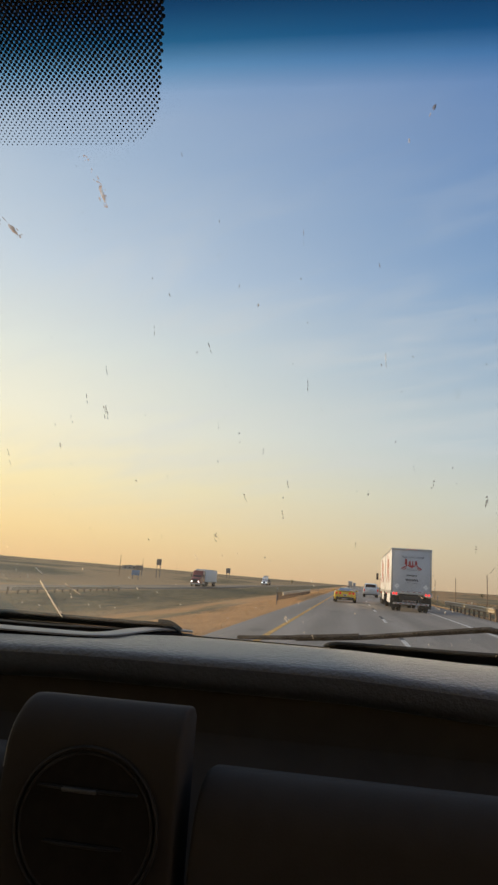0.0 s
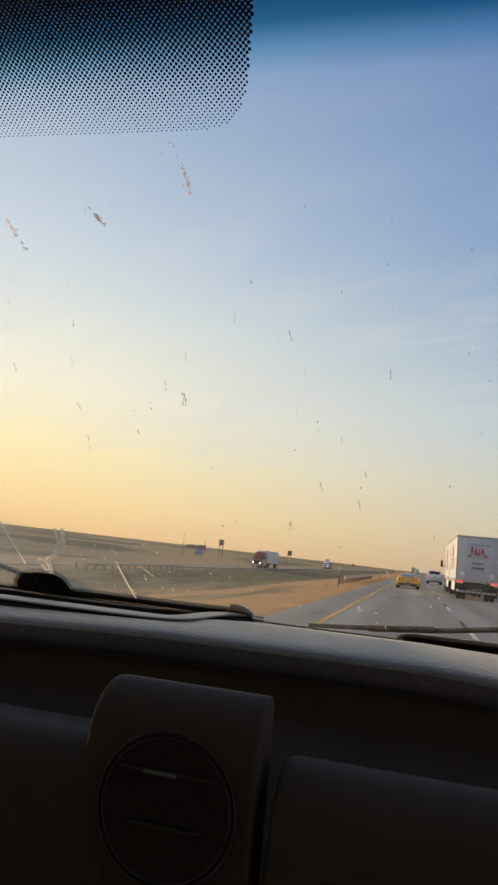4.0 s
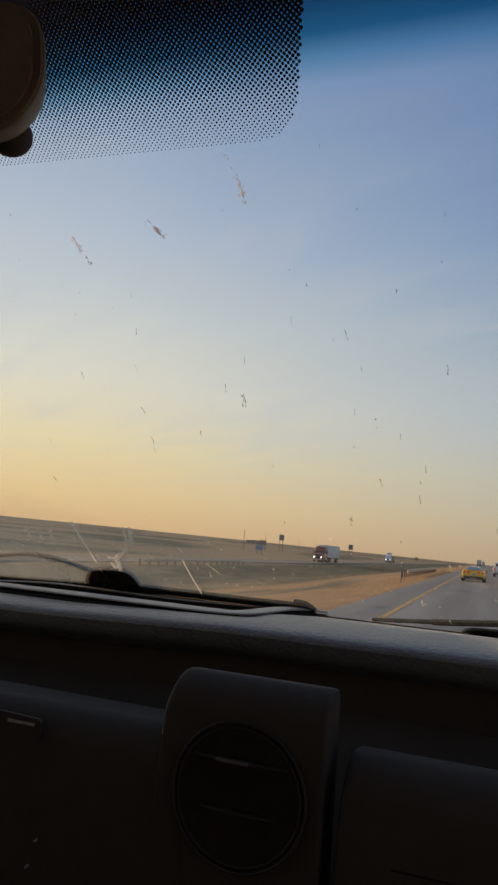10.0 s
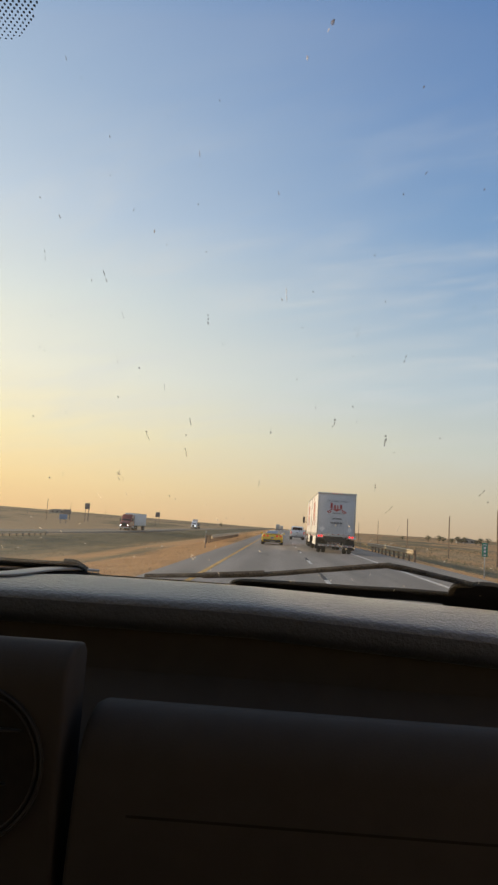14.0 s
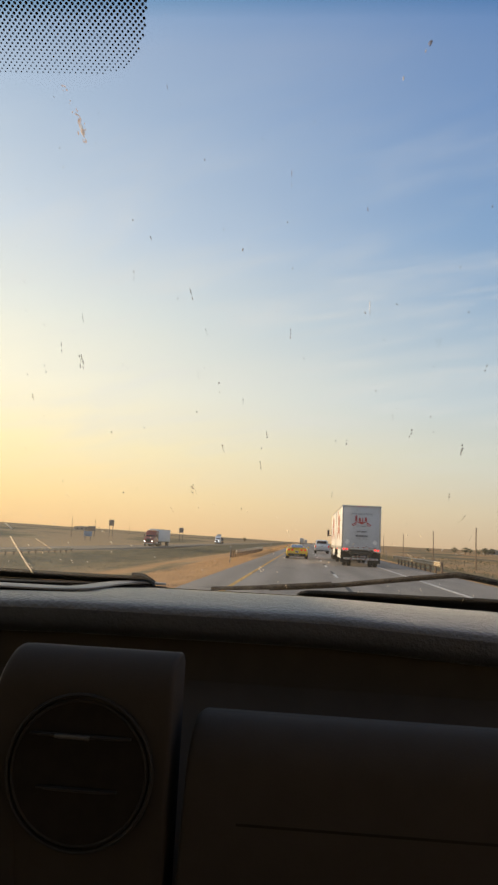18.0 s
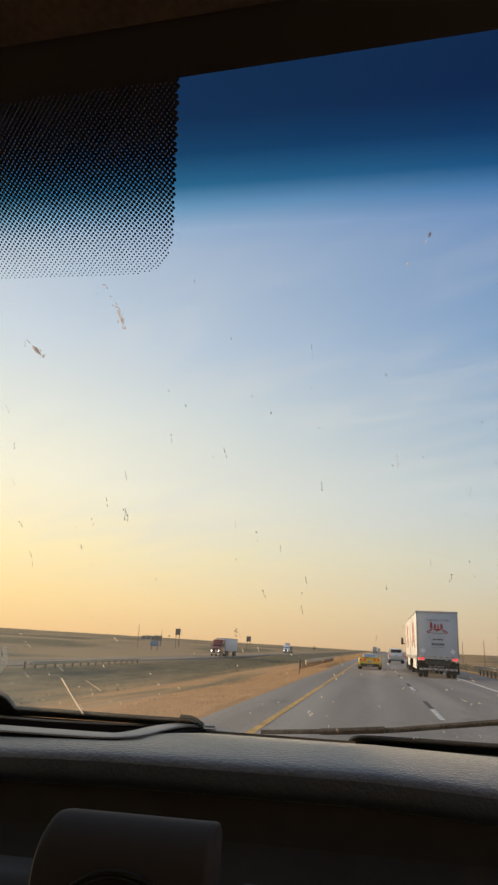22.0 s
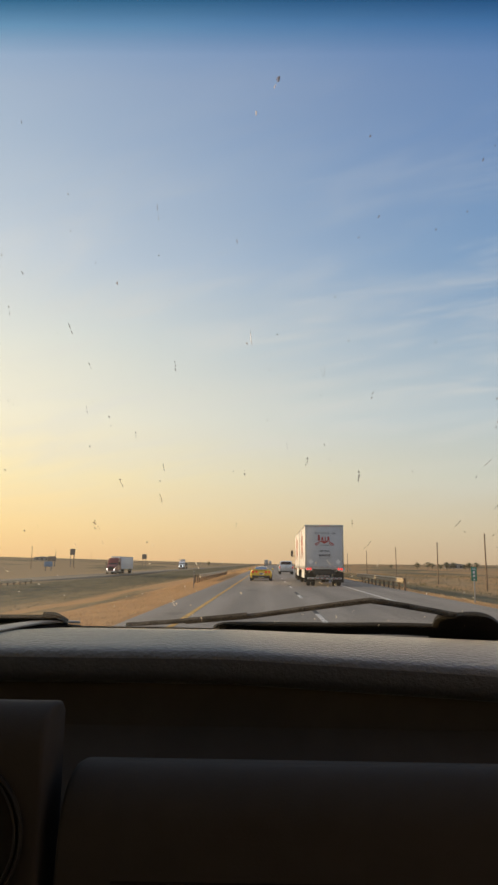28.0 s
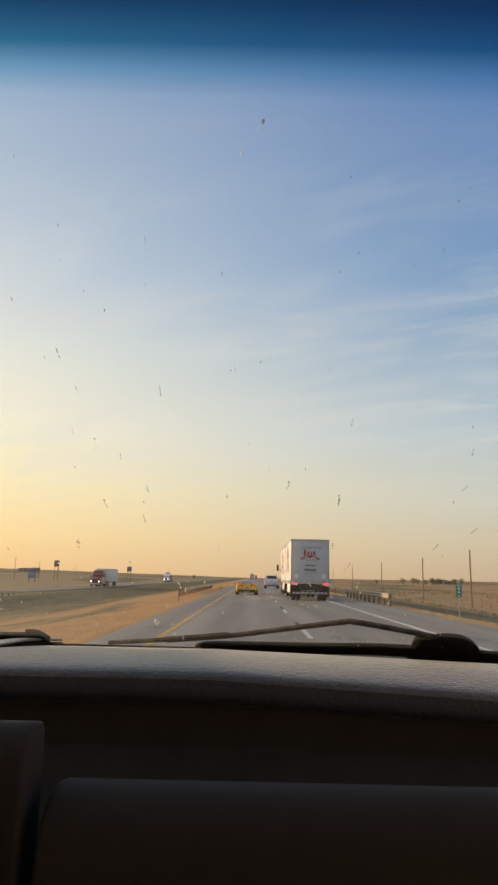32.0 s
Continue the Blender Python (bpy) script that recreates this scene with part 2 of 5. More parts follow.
# dusty trailer white, greyed towards blue for rears that get no sun
door_white = material("shaded_dusty_white", (0.46, 0.48, 0.52), 0.5, grain=0.07, scale=1.2, blotch=0.1)
steel = material("galvanised_steel", (0.42, 0.42, 0.42), 0.45, metal=0.7, grain=0.15, scale=4, blotch=0.2)
dark_steel = material("dark_chassis_steel", (0.035, 0.034, 0.033), 0.6, grain=0.3, scale=5)
tyre_black = material("tyre_rubber", (0.02, 0.02, 0.02), 0.85, grain=0.25, scale=10)
alloy = material("alloy_rim", (0.4, 0.4, 0.41), 0.35, metal=0.8)
tinted = material("tinted_vehicle_glass", (0.02, 0.023, 0.027), 0.08, spec=0.8)
# the sky's reflection is put into the pale blue base
sky_glass = material("sky_toned_glass", (0.12, 0.14, 0.17), 0.1, spec=0.9)
lamp_red = material("lit_red_lamp", (0.5, 0.02, 0.02), 0.3, emit=(1.0, 0.04, 0.03), power=1.6)
lens_red = material("red_lamp_lens", (0.4, 0.02, 0.02), 0.25, emit=(1.0, 0.05, 0.03), power=0.35)
lamp_amber = material("lit_amber_lamp", (0.6, 0.3, 0.05), 0.3, emit=(1.0, 0.5, 0.1), power=1.5)
lamp_white = material("lit_headlamp", (0.9, 0.9, 0.85), 0.3, emit=(1.0, 0.97, 0.88), power=7.0)
tape_red = material("dull_red_tape", (0.22, 0.04, 0.035), 0.5, grain=0.1, scale=3)
hazard_red = material("dull_red_switch_mark", (0.12, 0.02, 0.015), 0.6)
emblem_faded = material("faded_red_emblem_paint", (0.5, 0.26, 0.22), 0.6, grain=0.2, scale=2)
emblem_red = material("red_emblem_paint", (0.38, 0.06, 0.06), 0.5, grain=0.15, scale=3)
ink = material("dark_lettering", (0.06, 0.06, 0.065), 0.6)
pale_blue = material("blue_grey_sign_face", (0.16, 0.24, 0.38), 0.5, grain=0.1, scale=1)
sign_green = material("green_sign_face", (0.02, 0.2, 0.14), 0.45, grain=0.08, scale=4)
sign_dark = material("dark_sign_back", (0.2, 0.175, 0.16), 0.6, grain=0.15, scale=1)
sign_white = material("white_board", (0.6, 0.62, 0.66), 0.6, grain=0.06, scale=1)
sign_yellow = material("yellow_board_header", (0.5, 0.36, 0.05), 0.6, grain=0.1, scale=1)
old_wood = material("weathered_pole_wood", (0.16, 0.115, 0.08), 0.9, grain=0.35, scale=3, bump=0.3, bump_scale=30)
rail_rust = material("weathered_guardrail", (0.55, 0.46, 0.32), 0.5, metal=0.3, grain=0.15, scale=2)
line_white = material("worn_white_road_paint", (0.52, 0.51, 0.48), 0.8, grain=0.3, scale=3)
line_yellow = material("worn_yellow_road_paint", (0.52, 0.3, 0.06), 0.8, grain=0.3, scale=3)
line_black = material("black_contrast_paint", (0.03, 0.03, 0.03), 0.8, grain=0.25, scale=3)
shed_wall = material("weathered_shed_wall", (0.3, 0.28, 0.26), 0.8, grain=0.12, scale=1)
roof_dark = material("shed_roof_sheet", (0.2, 0.2, 0.21), 0.6, grain=0.1, scale=1)
leaf = material("dusty_green_leaves", (0.1, 0.1, 0.055), 0.9, grain=0.4, scale=2)
straw = material("dry_straw_grass", (0.56, 0.37, 0.18), 0.9, grain=0.35, scale=0.5)
sage = material("grey_green_grass", (0.17, 0.145, 0.08), 0.9, grain=0.4, scale=0.5)


def road_material(name, colour, cracks):
    m = bpy.data.materials.new(name)
    m.use_nodes = True
    nt = m.node_tree
    b = nt.nodes["Principled BSDF"]
    b.inputs["Roughness"].default_value, b.inputs["Specular IOR Level"].default_value = 0.85, 0.2
    vec = nt.nodes.new("ShaderNodeTexCoord").outputs["Object"]
    fine, broad = noise_of(nt, vec, 9.0, 6.0), noise_of(nt, stretched(nt, vec, 0.5, 0.03, 1.0), 1.0, 4.0)
    low, high = tuple(c * 0.62 for c in colour), tuple(c * 1.28 for c in colour)
    c1 = mixed(nt, smooth(nt, calc(nt, "ADD", calc(nt, "MULTIPLY", fine, 0.4), calc(nt, "MULTIPLY", broad, 0.6)), 0.3, 0.7), low, high)
    wave = nt.nodes.new("ShaderNodeTexWave")
    wave.bands_direction, wave.wave_profile = "X", "SIN"
    wave.inputs["Scale"].default_value, wave.inputs["Distortion"].default_value = 0.17, 0.6
    nt.links.new(vec, wave.inputs["Vector"])
    c2 = mixed(nt, calc(nt, "MULTIPLY", wave.outputs["Fac"], 0.4), c1, tuple(c * 0.6 for c in colour))
    stains = smooth(nt, noise_of(nt, stretched(nt, vec, 1.0, 0.3, 1.0), 0.6, 6.0, 0.65), 0.56, 0.7)
    nt.links.new(mixed(nt, calc(nt, "MULTIPLY", stains, cracks), c2, tuple(c * 0.4 for c in colour)), b.inputs["Base Color"])
    bn = nt.nodes.new("ShaderNodeBump")
    bn.inputs["Strength"].default_value, bn.inputs["Distance"].default_value = 0.3, 0.004
    nt.links.new(noise_of(nt, vec, 60.0), bn.inputs["Height"])
    nt.links.new(bn.outputs[0], b.inputs["Normal"])
    return m


asphalt = road_material("grey_worn_asphalt", (0.29, 0.262, 0.225), 0.5)
far_asphalt = road_material("brownish_far_asphalt", (0.3, 0.24, 0.165), 0.3)


def prairie_material():
    m = bpy.data.materials.new("prairie_grass")
    m.use_nodes = True
    nt = m.node_tree
    b = nt.nodes["Principled BSDF"]
    b.inputs["Roughness"].default_value, b.inputs["Specular IOR Level"].default_value = 0.95, 0.1
    vec = nt.nodes.new("ShaderNodeTexCoord").outputs["Object"]
    sp = nt.nodes.new("ShaderNodeSeparateXYZ")
    nt.links.new(vec, sp.inputs[0])
    drift = noise_of(nt, stretched(nt, vec, 1.0, 0.25, 1.0), 0.16, 5.0)
    x = calc(nt, "ADD", sp.outputs[0], calc(nt, "MULTIPLY", calc(nt, "SUBTRACT", drift, 0.5), 5.0))
    fine = noise_of(nt, stretched(nt, vec, 1.0, 0.14, 1.0), 2.0, 6.0, 0.65)
    field = noise_of(nt, stretched(nt, vec, 1.0, 0.4, 1.0), 0.02, 5.0)
    gold = mixed(nt, fine, (0.32, 0.18, 0.075), (0.57, 0.335, 0.15))
    clump = smooth(nt, noise_of(nt, stretched(nt, vec, 1.0, 0.3, 1.0), 0.7, 8.0, 0.7), 0.36, 0.64)
    green = mixed(nt, clump, mixed(nt, fine, (0.085, 0.075, 0.045), (0.15, 0.13, 0.075)), mixed(nt, fine, (0.15, 0.122, 0.066), (0.27, 0.215, 0.115)))
    rust = mixed(nt, fine, (0.27, 0.185, 0.098), (0.47, 0.32, 0.165))
    patch = smooth(nt, noise_of(nt, stretched(nt, vec, 1.0, 0.2, 1.0), 0.25, 4.0), 0.46, 0.62)
    tawny = mixed(nt, smooth(nt, noise_of(nt, stretched(nt, vec, 1.0, 0.3, 1.0), 0.12, 5.0), 0.42, 0.58), green, mixed(nt, patch, rust, gold))
    ditch = mixed(nt, smooth(nt, x, -24.0, -13.0), green, tawny)
    sway = noise_of(nt, stretched(nt, vec, 1.0, 0.35, 1.0), 0.07, 5.0, 0.6)
    x2 = calc(nt, "ADD", x, calc(nt, "MULTIPLY", calc(nt, "SUBTRACT", sway, 0.5), 9.0))
    patches = smooth(nt, noise_of(nt, stretched(nt, vec, 1.0, 0.22, 1.0), 0.18, 6.0, 0.65), 0.36, 0.56)
    second = calc(nt, "MULTIPLY", calc(nt, "MULTIPLY", smooth(nt, x2, -17.0, -13.0), smooth(nt, x2, -8.8, -10.6)), patches)
    swale = mixed(nt, calc(nt, "MULTIPLY", second, 0.85), ditch, gold)
    near = mixed(nt, smooth(nt, calc(nt, "ADD", x, calc(nt, "MULTIPLY", calc(nt, "SUBTRACT", patches, 0.5), 1.4)), -9.4, -7.4), swale, gold)
    opposite = mixed(nt, smooth(nt, x, -34.0, -30.5), rust, near)
    hill = mixed(nt, smooth(nt, field, 0.46, 0.6), mixed(nt, fine, (0.28, 0.195, 0.108), (0.46, 0.325, 0.172)), mixed(nt, clump, (0.27, 0.21, 0.115), (0.4, 0.3, 0.16)))
    beyond = mixed(nt, smooth(nt, x, -50.0, -44.0), hill, opposite)
    olive = smooth(nt, field, 0.48, 0.6)
    west = mixed(nt, calc(nt, "MULTIPLY", olive, calc(nt, "SUBTRACT", 1.0, smooth(nt, x, -60.0, -45.0))), beyond, green)
    east = mixed(nt, smooth(nt, x, 10.5, 12.0), west, green)
    east2 = mixed(nt, smooth(nt, x, 16.0, 21.0), east, mixed(nt, smooth(nt, noise_of(nt, stretched(nt, vec, 1.0, 0.3, 1.0), 0.06, 6.0, 0.62), 0.4, 0.58), mixed(nt, patches, green, rust), mixed(nt, patches, rust, gold)))
    east3 = mixed(nt, calc(nt, "MULTIPLY", smooth(nt, x, 40.0, 55.0), olive), east2, green)
    nt.links.new(east3, b.inputs["Base Color"])
    bn = nt.nodes.new("ShaderNodeBump")
    bn.inputs["Strength"].default_value, bn.inputs["Distance"].default_value = 0.6, 0.12
    nt.links.new(fine, bn.inputs["Height"])
    nt.links.new(bn.outputs[0], b.inputs["Normal"])
    return m


prairie = prairie_material()


def glass_material():
    """Clear laminated glass with the blue shade band that is dyed into its upper edge."""
    m = bpy.data.materials.new("shaded_windscreen_glass")
    m.use_nodes = True
    nt = m.node_tree
    nt.nodes.remove(nt.nodes["Principled BSDF"])
    sp = nt.nodes.new("ShaderNodeSeparateXYZ")
    nt.links.new(nt.nodes.new("ShaderNodeTexCoord").outputs["Object"], sp.inputs[0])
    band = calc(nt, "SUBTRACT", sp.outputs[1], calc(nt, "MULTIPLY", sp.outputs[0], 0.015))
    f = nt.nodes.new("ShaderNodeMapRange")
    f.inputs[1].default_value, f.inputs[2].default_value = 0.59, 0.672
    nt.links.new(band, f.inputs[0])
    r = nt.nodes.new("ShaderNodeValToRGB")
    stops = [(0.0, (0.97, 0.97, 0.97)), (0.18, (0.87, 0.93, 0.97)), (0.36, (0.4, 0.67, 0.8)), (0.52, (0.07, 0.3, 0.44)), (0.75, (0.02, 0.13, 0.24)), (1.0, (0.011, 0.07, 0.15))]
    while len(r.color_ramp.elements) < len(stops):
        r.color_ramp.elements.new(0.5)
    for e, (p, c) in zip(r.color_ramp.elements, stops):
        e.position, e.color = p, (*c, 1)
    nt.links.new(f.outputs[0], r.inputs[0])
    clear, gloss, mix = (nt.nodes.new(n) for n in ("ShaderNodeBsdfTransparent", "ShaderNodeBsdfGlossy", "ShaderNodeMixShader"))
    gloss.inputs["Roughness"].default_value = 0.02
    mix.inputs[0].default_value = 0.02
    nt.links.new(r.outputs[0], clear.inputs["Color"])
    nt.links.new(clear.outputs[0], mix.inputs[1])
    nt.links.new(gloss.outputs[0], mix.inputs[2])
    # dust film, thickened low and to the left to stand for glare haze
    dust_haze, dusty = nt.nodes.new("ShaderNodeBsdfTranslucent"), nt.nodes.new("ShaderNodeMixShader")
    dust_haze.inputs["Color"].default_value = (0.9, 0.74, 0.5, 1)
    vec = nt.nodes.new("ShaderNodeTexCoord").outputs["Object"]
    film = noise_of(nt, stretched(nt, vec, 3.0, 1.0, 1.0), 5.0, 5.0)
    low = smooth(nt, sp.outputs[1], 0.3, 0.0)
    nt.links.new(calc(nt, "MULTIPLY", calc(nt, "ADD", calc(nt, "MULTIPLY", low, calc(nt, "ADD", calc(nt, "MULTIPLY", smooth(nt, sp.outputs[0], 0.0, -0.7), 0.3), 0.045)), 0.008), calc(nt, "ADD", film, 0.5)), dusty.inputs[0])
    nt.links.new(mix.outputs[0], dusty.inputs[1])
    nt.links.new(dust_haze.outputs[0], dusty.inputs[2])
    nt.links.new(dusty.outputs[0], nt.nodes["Material Output"].inputs["Surface"])
    return m


shade_glass = glass_material()

# ---- mesh helpers ----


def part(name, bm, mat, parent=None, label="", flat=False):
    me = bpy.data.meshes.new(name)
    bm.normal_update()
    bm.to_mesh(me)
    bm.free()
    me.materials.append(mat)
    if not flat:
        me.polygons.foreach_set("use_smooth", [True] * len(me.polygons))
        me.set_sharp_from_angle(angle=radians(38))
    ob = new(name, me)
    if parent:
        ob.parent = parent
    return tagged(ob, label=label)


def thing(name, m, label, category, group="", kind=""):
    ob = new(name)
    ob.empty_display_size = 0.1
    ob.matrix_world = m
    return tagged(ob, label, category, group, kind)


def box(c, size, bevel=0.0, bm=None, turn=None):
    bm = bm or bmesh.new()
    made = bmesh.ops.create_cube(bm, size=1)["verts"]
    bmesh.ops.scale(bm, vec=size, verts=made)
    if bevel:
        edges = list({e for v in made for e in v.link_edges})
        made = list({v for f in bmesh.ops.bevel(bm, geom=edges, offset=bevel, segments=2, profile=0.5, affect="EDGES")["faces"] for v in f.verts} | {v for v in made if v.is_valid})
    if turn:
        bmesh.ops.rotate(bm, cent=(0, 0, 0), matrix=turn.to_3x3(), verts=made)
    bmesh.ops.translate(bm, vec=c, verts=made)
    return bm


def rod(a, b, r, r2=None, seg=10, bm=None):
    bm = bm or bmesh.new()
    a, b = Vector(a), Vector(b)
    m = Matrix.Translation((a + b) / 2) @ (b - a).to_track_quat("Z", "Y").to_matrix().to_4x4()
    bmesh.ops.create_cone(bm, cap_ends=True, segments=seg, radius1=r, radius2=r if r2 is None else r2, depth=(b - a).length, matrix=m)
    return bm


def loft(rings, bm=None, caps=True, closed=True):
    bm = bm or bmesh.new()
    rows = [[bm.verts.new(p) for p in ring] for ring in rings]
    n = len(rows[0])
    for a, b in zip(rows, rows[1:]):
        for i in range(n if closed else n - 1):
            j = (i + 1) % n
            bm.faces.new((a[i], a[j], b[j], b[i]))
    if caps and closed:
        bm.faces.new(rows[0][::-1])
        bm.faces.new(rows[-1])
    bmesh.ops.recalc_face_normals(bm, faces=bm.faces)
    return bm


def strip(points, widths, thick, up, bm=None):
    """A bar of rectangular section along points; widths across, thick along up."""
    rings = []
    pts, up = [Vector(p) for p in points], Vector(up).normalized()
    for i, p in enumerate(pts):
        d = (pts[min(i + 1, len(pts) - 1)] - pts[max(i - 1, 0)]).normalized()
        s = d.cross(up).normalized() * widths[i] / 2
        t = up * thick / 2
        rings.append([p - s - t, p + s - t, p + s * 0.8 + t, p - s * 0.8 + t])
    return loft(rings, bm)


def flowing(points, n=6):
    """Points joined by a smooth curve, n steps to each span."""
    pts = [Vector(p) for p in points]
    out = []
    for i in range(len(pts) - 1):
        p0, p1, p2, p3 = pts[max(0, i - 1)], pts[i], pts[i + 1], pts[min(len(pts) - 1, i + 2)]
        for k in range(n):
            t = k / n
            out.append(0.5 * (2 * p1 + (p2 - p0) * t + (2 * p0 - 5 * p1 + 4 * p2 - p3) * t * t + (3 * p1 - p0 - 3 * p2 + p3) * t ** 3))
    return out + [pts[-1]]


def bar_along(points, widths, thick, up, n=6, seg=10, square=0.7):
    """A bar of rounded section along a smooth curve; widths are given at the points."""
    pts, up = flowing(points, n), Vector(up).normalized()
    rings = []
    for i, p in enumerate(pts):
        w = float(np.interp(i / n, range(len(widths)), widths))
        d = (pts[min(i + 1, len(pts) - 1)] - pts[max(i - 1, 0)]).normalized()
        s = d.cross(up).normalized()
        ring = []
        for k in range(seg):
            a = (k + 0.5) * math.tau / seg
            ca, sa = math.cos(a), math.sin(a)
            ring.append(p + s * (w / 2 * math.copysign(abs(ca) ** square, ca)) + up * (thick / 2 * math.copysign(abs(sa) ** square, sa)))
        rings.append(ring)
    return loft(rings)


def cushion(x0, x1, top, bottom, front, left, right, roll, back, lean=0.0):
    """A moulded box with a rolled upper edge and crisp sides; lean draws its left side outward below."""
    stations = [0.0, 0.0006, 0.0018, 0.0035, 0.006, 0.009, 0.013, 0.018, 0.024]
    stations = stations + [x1 - x0 - s for s in reversed(stations)]
    rings = []
    for n, s in enumerate(stations):
        dl, dr = max(0.0, 1 - s / left), max(0.0, 1 - (x1 - x0 - s) / right)
        drop = left * (1 - math.sqrt(1 - dl * dl)) + right * (1 - math.sqrt(1 - dr * dr))
        edge = min(s, x1 - x0 - s)
        inset = 0.0025 * (1 - math.sqrt(1 - max(0.0, 1 - edge / 0.0025) ** 2))
        t = top - drop
        prof = [(back, t - 0.006), (front + roll * 1.5, t - 0.002)]
        prof += [(front + inset + roll * (1 - math.sin(radians(10 * k))), t - roll * (1 - math.cos(radians(10 * k)))) for k in range(10)]
        prof += [(front + inset, t - roll - 0.03), (front + inset + 0.002, (top + bottom) / 2), (front + inset + 0.01, bottom), (back, bottom)]
        share = 1 - s / (x1 - x0)
        rings.append([(x0 + s - lean * share * (top - z), y, z) for y, z in prof])
    return loft(rings)


def prism(outline, depth, m=None, bm=None, bevel=0.0):
    """A plate from an outline in x and z, depth along +y."""
    bm = bm or bmesh.new()
    f = bm.faces.new([bm.verts.new((x, 0, z)) for x, z in outline])
    out = bmesh.ops.extrude_face_region(bm, geom=[f])["geom"]
    bmesh.ops.translate(bm, vec=(0, depth, 0), verts=[g for g in out if isinstance(g, bmesh.types.BMVert)])
    bmesh.ops.recalc_face_normals(bm, faces=bm.faces)
    if m:
        bmesh.ops.transform(bm, matrix=m, verts=bm.verts)
    return bm


def rounded(w, h, r, n=5):
    """The outline of a rounded rectangle about the origin."""
    out = []
    for cx, cz, a in ((w / 2 - r, h / 2 - r, 0), (-w / 2 + r, h / 2 - r, 90), (-w / 2 + r, -h / 2 + r, 180), (w / 2 - r, -h / 2 + r, 270)):
        out += [(cx + r * math.cos(radians(a + 90 * k / n)), cz + r * math.sin(radians(a + 90 * k / n))) for k in range(n + 1)]
    return out


# ---- ground and roads ----


def ground_height(x, y):
    if -3.9 <= x <= 8.4:
        base = -0.08
    elif x < -3.9:
        d = -3.9 - x
        if d < 4:
            base = -0.08 - 0.1 * d
        elif d < 27:
            base = -0.48 - 1.5 * math.sin(min(1, (d - 4) / 16) * math.pi / 2) + (max(0, d - 18) / 9) * 0.5
        elif d < 41:
            base = -1.42
        else:
            base = -1.42 + min(26.0, max(0, (d - 60)) * 0.019)
    else:
        d = x - 8.4
        base = -0.08 - min(2.0, d * 0.1) + min(5.0, max(0.0, d - 45) * 0.008)
    far = min(1.0, max(0.0, (abs(x - 2) - 12) / 80))
    base += far * 1.2 * (noise.noise((x * 0.011, y * 0.006, 3.1)) + 0.5 * noise.noise((x * 0.03, y * 0.02, 7.7)))
    return base


def build_ground():
    xs = [-4900, -3600, -2600, -1900, -1400, -1000, -760, -600, -480, -380, -300, -240, -190, -150, -120, -95, -78, -66, -57, -50, -46, -44.6, -42, -38, -33,
          -31.2, -28, -25, -22, -19, -16, -13, -10, -8, -7, -6, -5, -4.4, -3.9, -3, 0, 3, 6, 8.3, 8.45, 9, 10, 11.5, 13, 15, 17.5, 20, 23, 27, 32, 38, 46, 55, 66, 80, 100, 125, 155, 190,
          240, 300, 380, 480, 600, 760, 1000, 1400, 1900, 2600, 3600, 4900]
    ys = [-60, -20, -5] + [5 + 2.5 * k for k in range(40)] + [110 * 1.07 ** k for k in range(56)] + [4900]
    verts = [(x, y, ground_height(x, y)) for y in ys for x in xs]
    n = len(xs)
    faces = [(j * n + i, j * n + i + 1, (j + 1) * n + i + 1, (j + 1) * n + i) for j in range(len(ys) - 1) for i in range(n - 1)]
    me = bpy.data.meshes.new("ground")
    me.from_pydata(verts, [], faces)
    me.materials.append(prairie)
    me.polygons.foreach_set("use_smooth", [True] * len(me.polygons))
    return tagged(new("ground", me), "rolling dry prairie with tan and grey-green grass", "ground", kind="structure")


build_ground()


def slab(name, x0, x1, z, mat, label):
    rings = [[(x0 - 0.3, y, z - 0.3), (x0, y, z), ((x0 + x1) / 2, y, z + 0.04), (x1, y, z), (x1 + 0.3, y, z - 0.3)] for y in (-60, 20, 60, 120, 250, 500, 1000, 2000, 4800)]
    return tagged(part(name, loft(rings, closed=False), mat), label, "road", kind="structure")


road = slab("road", -3.6, 8.1, 0.0, asphalt, "worn grey asphalt highway with two lanes and shoulders")
far_road = slab("road_opposite", -41.5, -34.0, -1.3, far_asphalt, "pale grey opposite carriageway beyond the grass median")


def crown(x):
    return 0.04 * (1 - abs(x - 2.25) / 5.85)


def stripe(name, x, y0, y1, w, mat, label):
    bm = box((x, (y0 + y1) / 2, crown(x) + 0.004), (w, y1 - y0, 0.006))
    return part(name, bm, mat, road, label, flat=True)


stripe("edge_line", -2.2, -20, 3000, 0.15, line_yellow, "worn yellow edge line")
stripe("edge_line", 5.25, -20, 3000, 0.15, line_white, "white edge line")
dash_mesh, black_mesh = None, None
for k in range(42):
    y = 6.5 + 12.2 * k
    if dash_mesh is None:
        dash_mesh = stripe("lane_dash", 1.52, -1.5, 1.5, 0.13, line_white, "").data
        black_mesh = stripe("contrast_dash", 1.52, -1.5, 1.5, 0.13, line_black, "").data
        for ob in [o for o in road.children if o.name in ("lane_dash", "contrast_dash")]:
            ob.location.y = y if ob.name == "lane_dash" else y + 3.02
        continue
    for nm, me, dy in (("lane_dash", dash_mesh, 0), ("contrast_dash", black_mesh, 3.02)):
        ob = new(nm, me)
        ob.parent, ob.location.y = road, y + dy


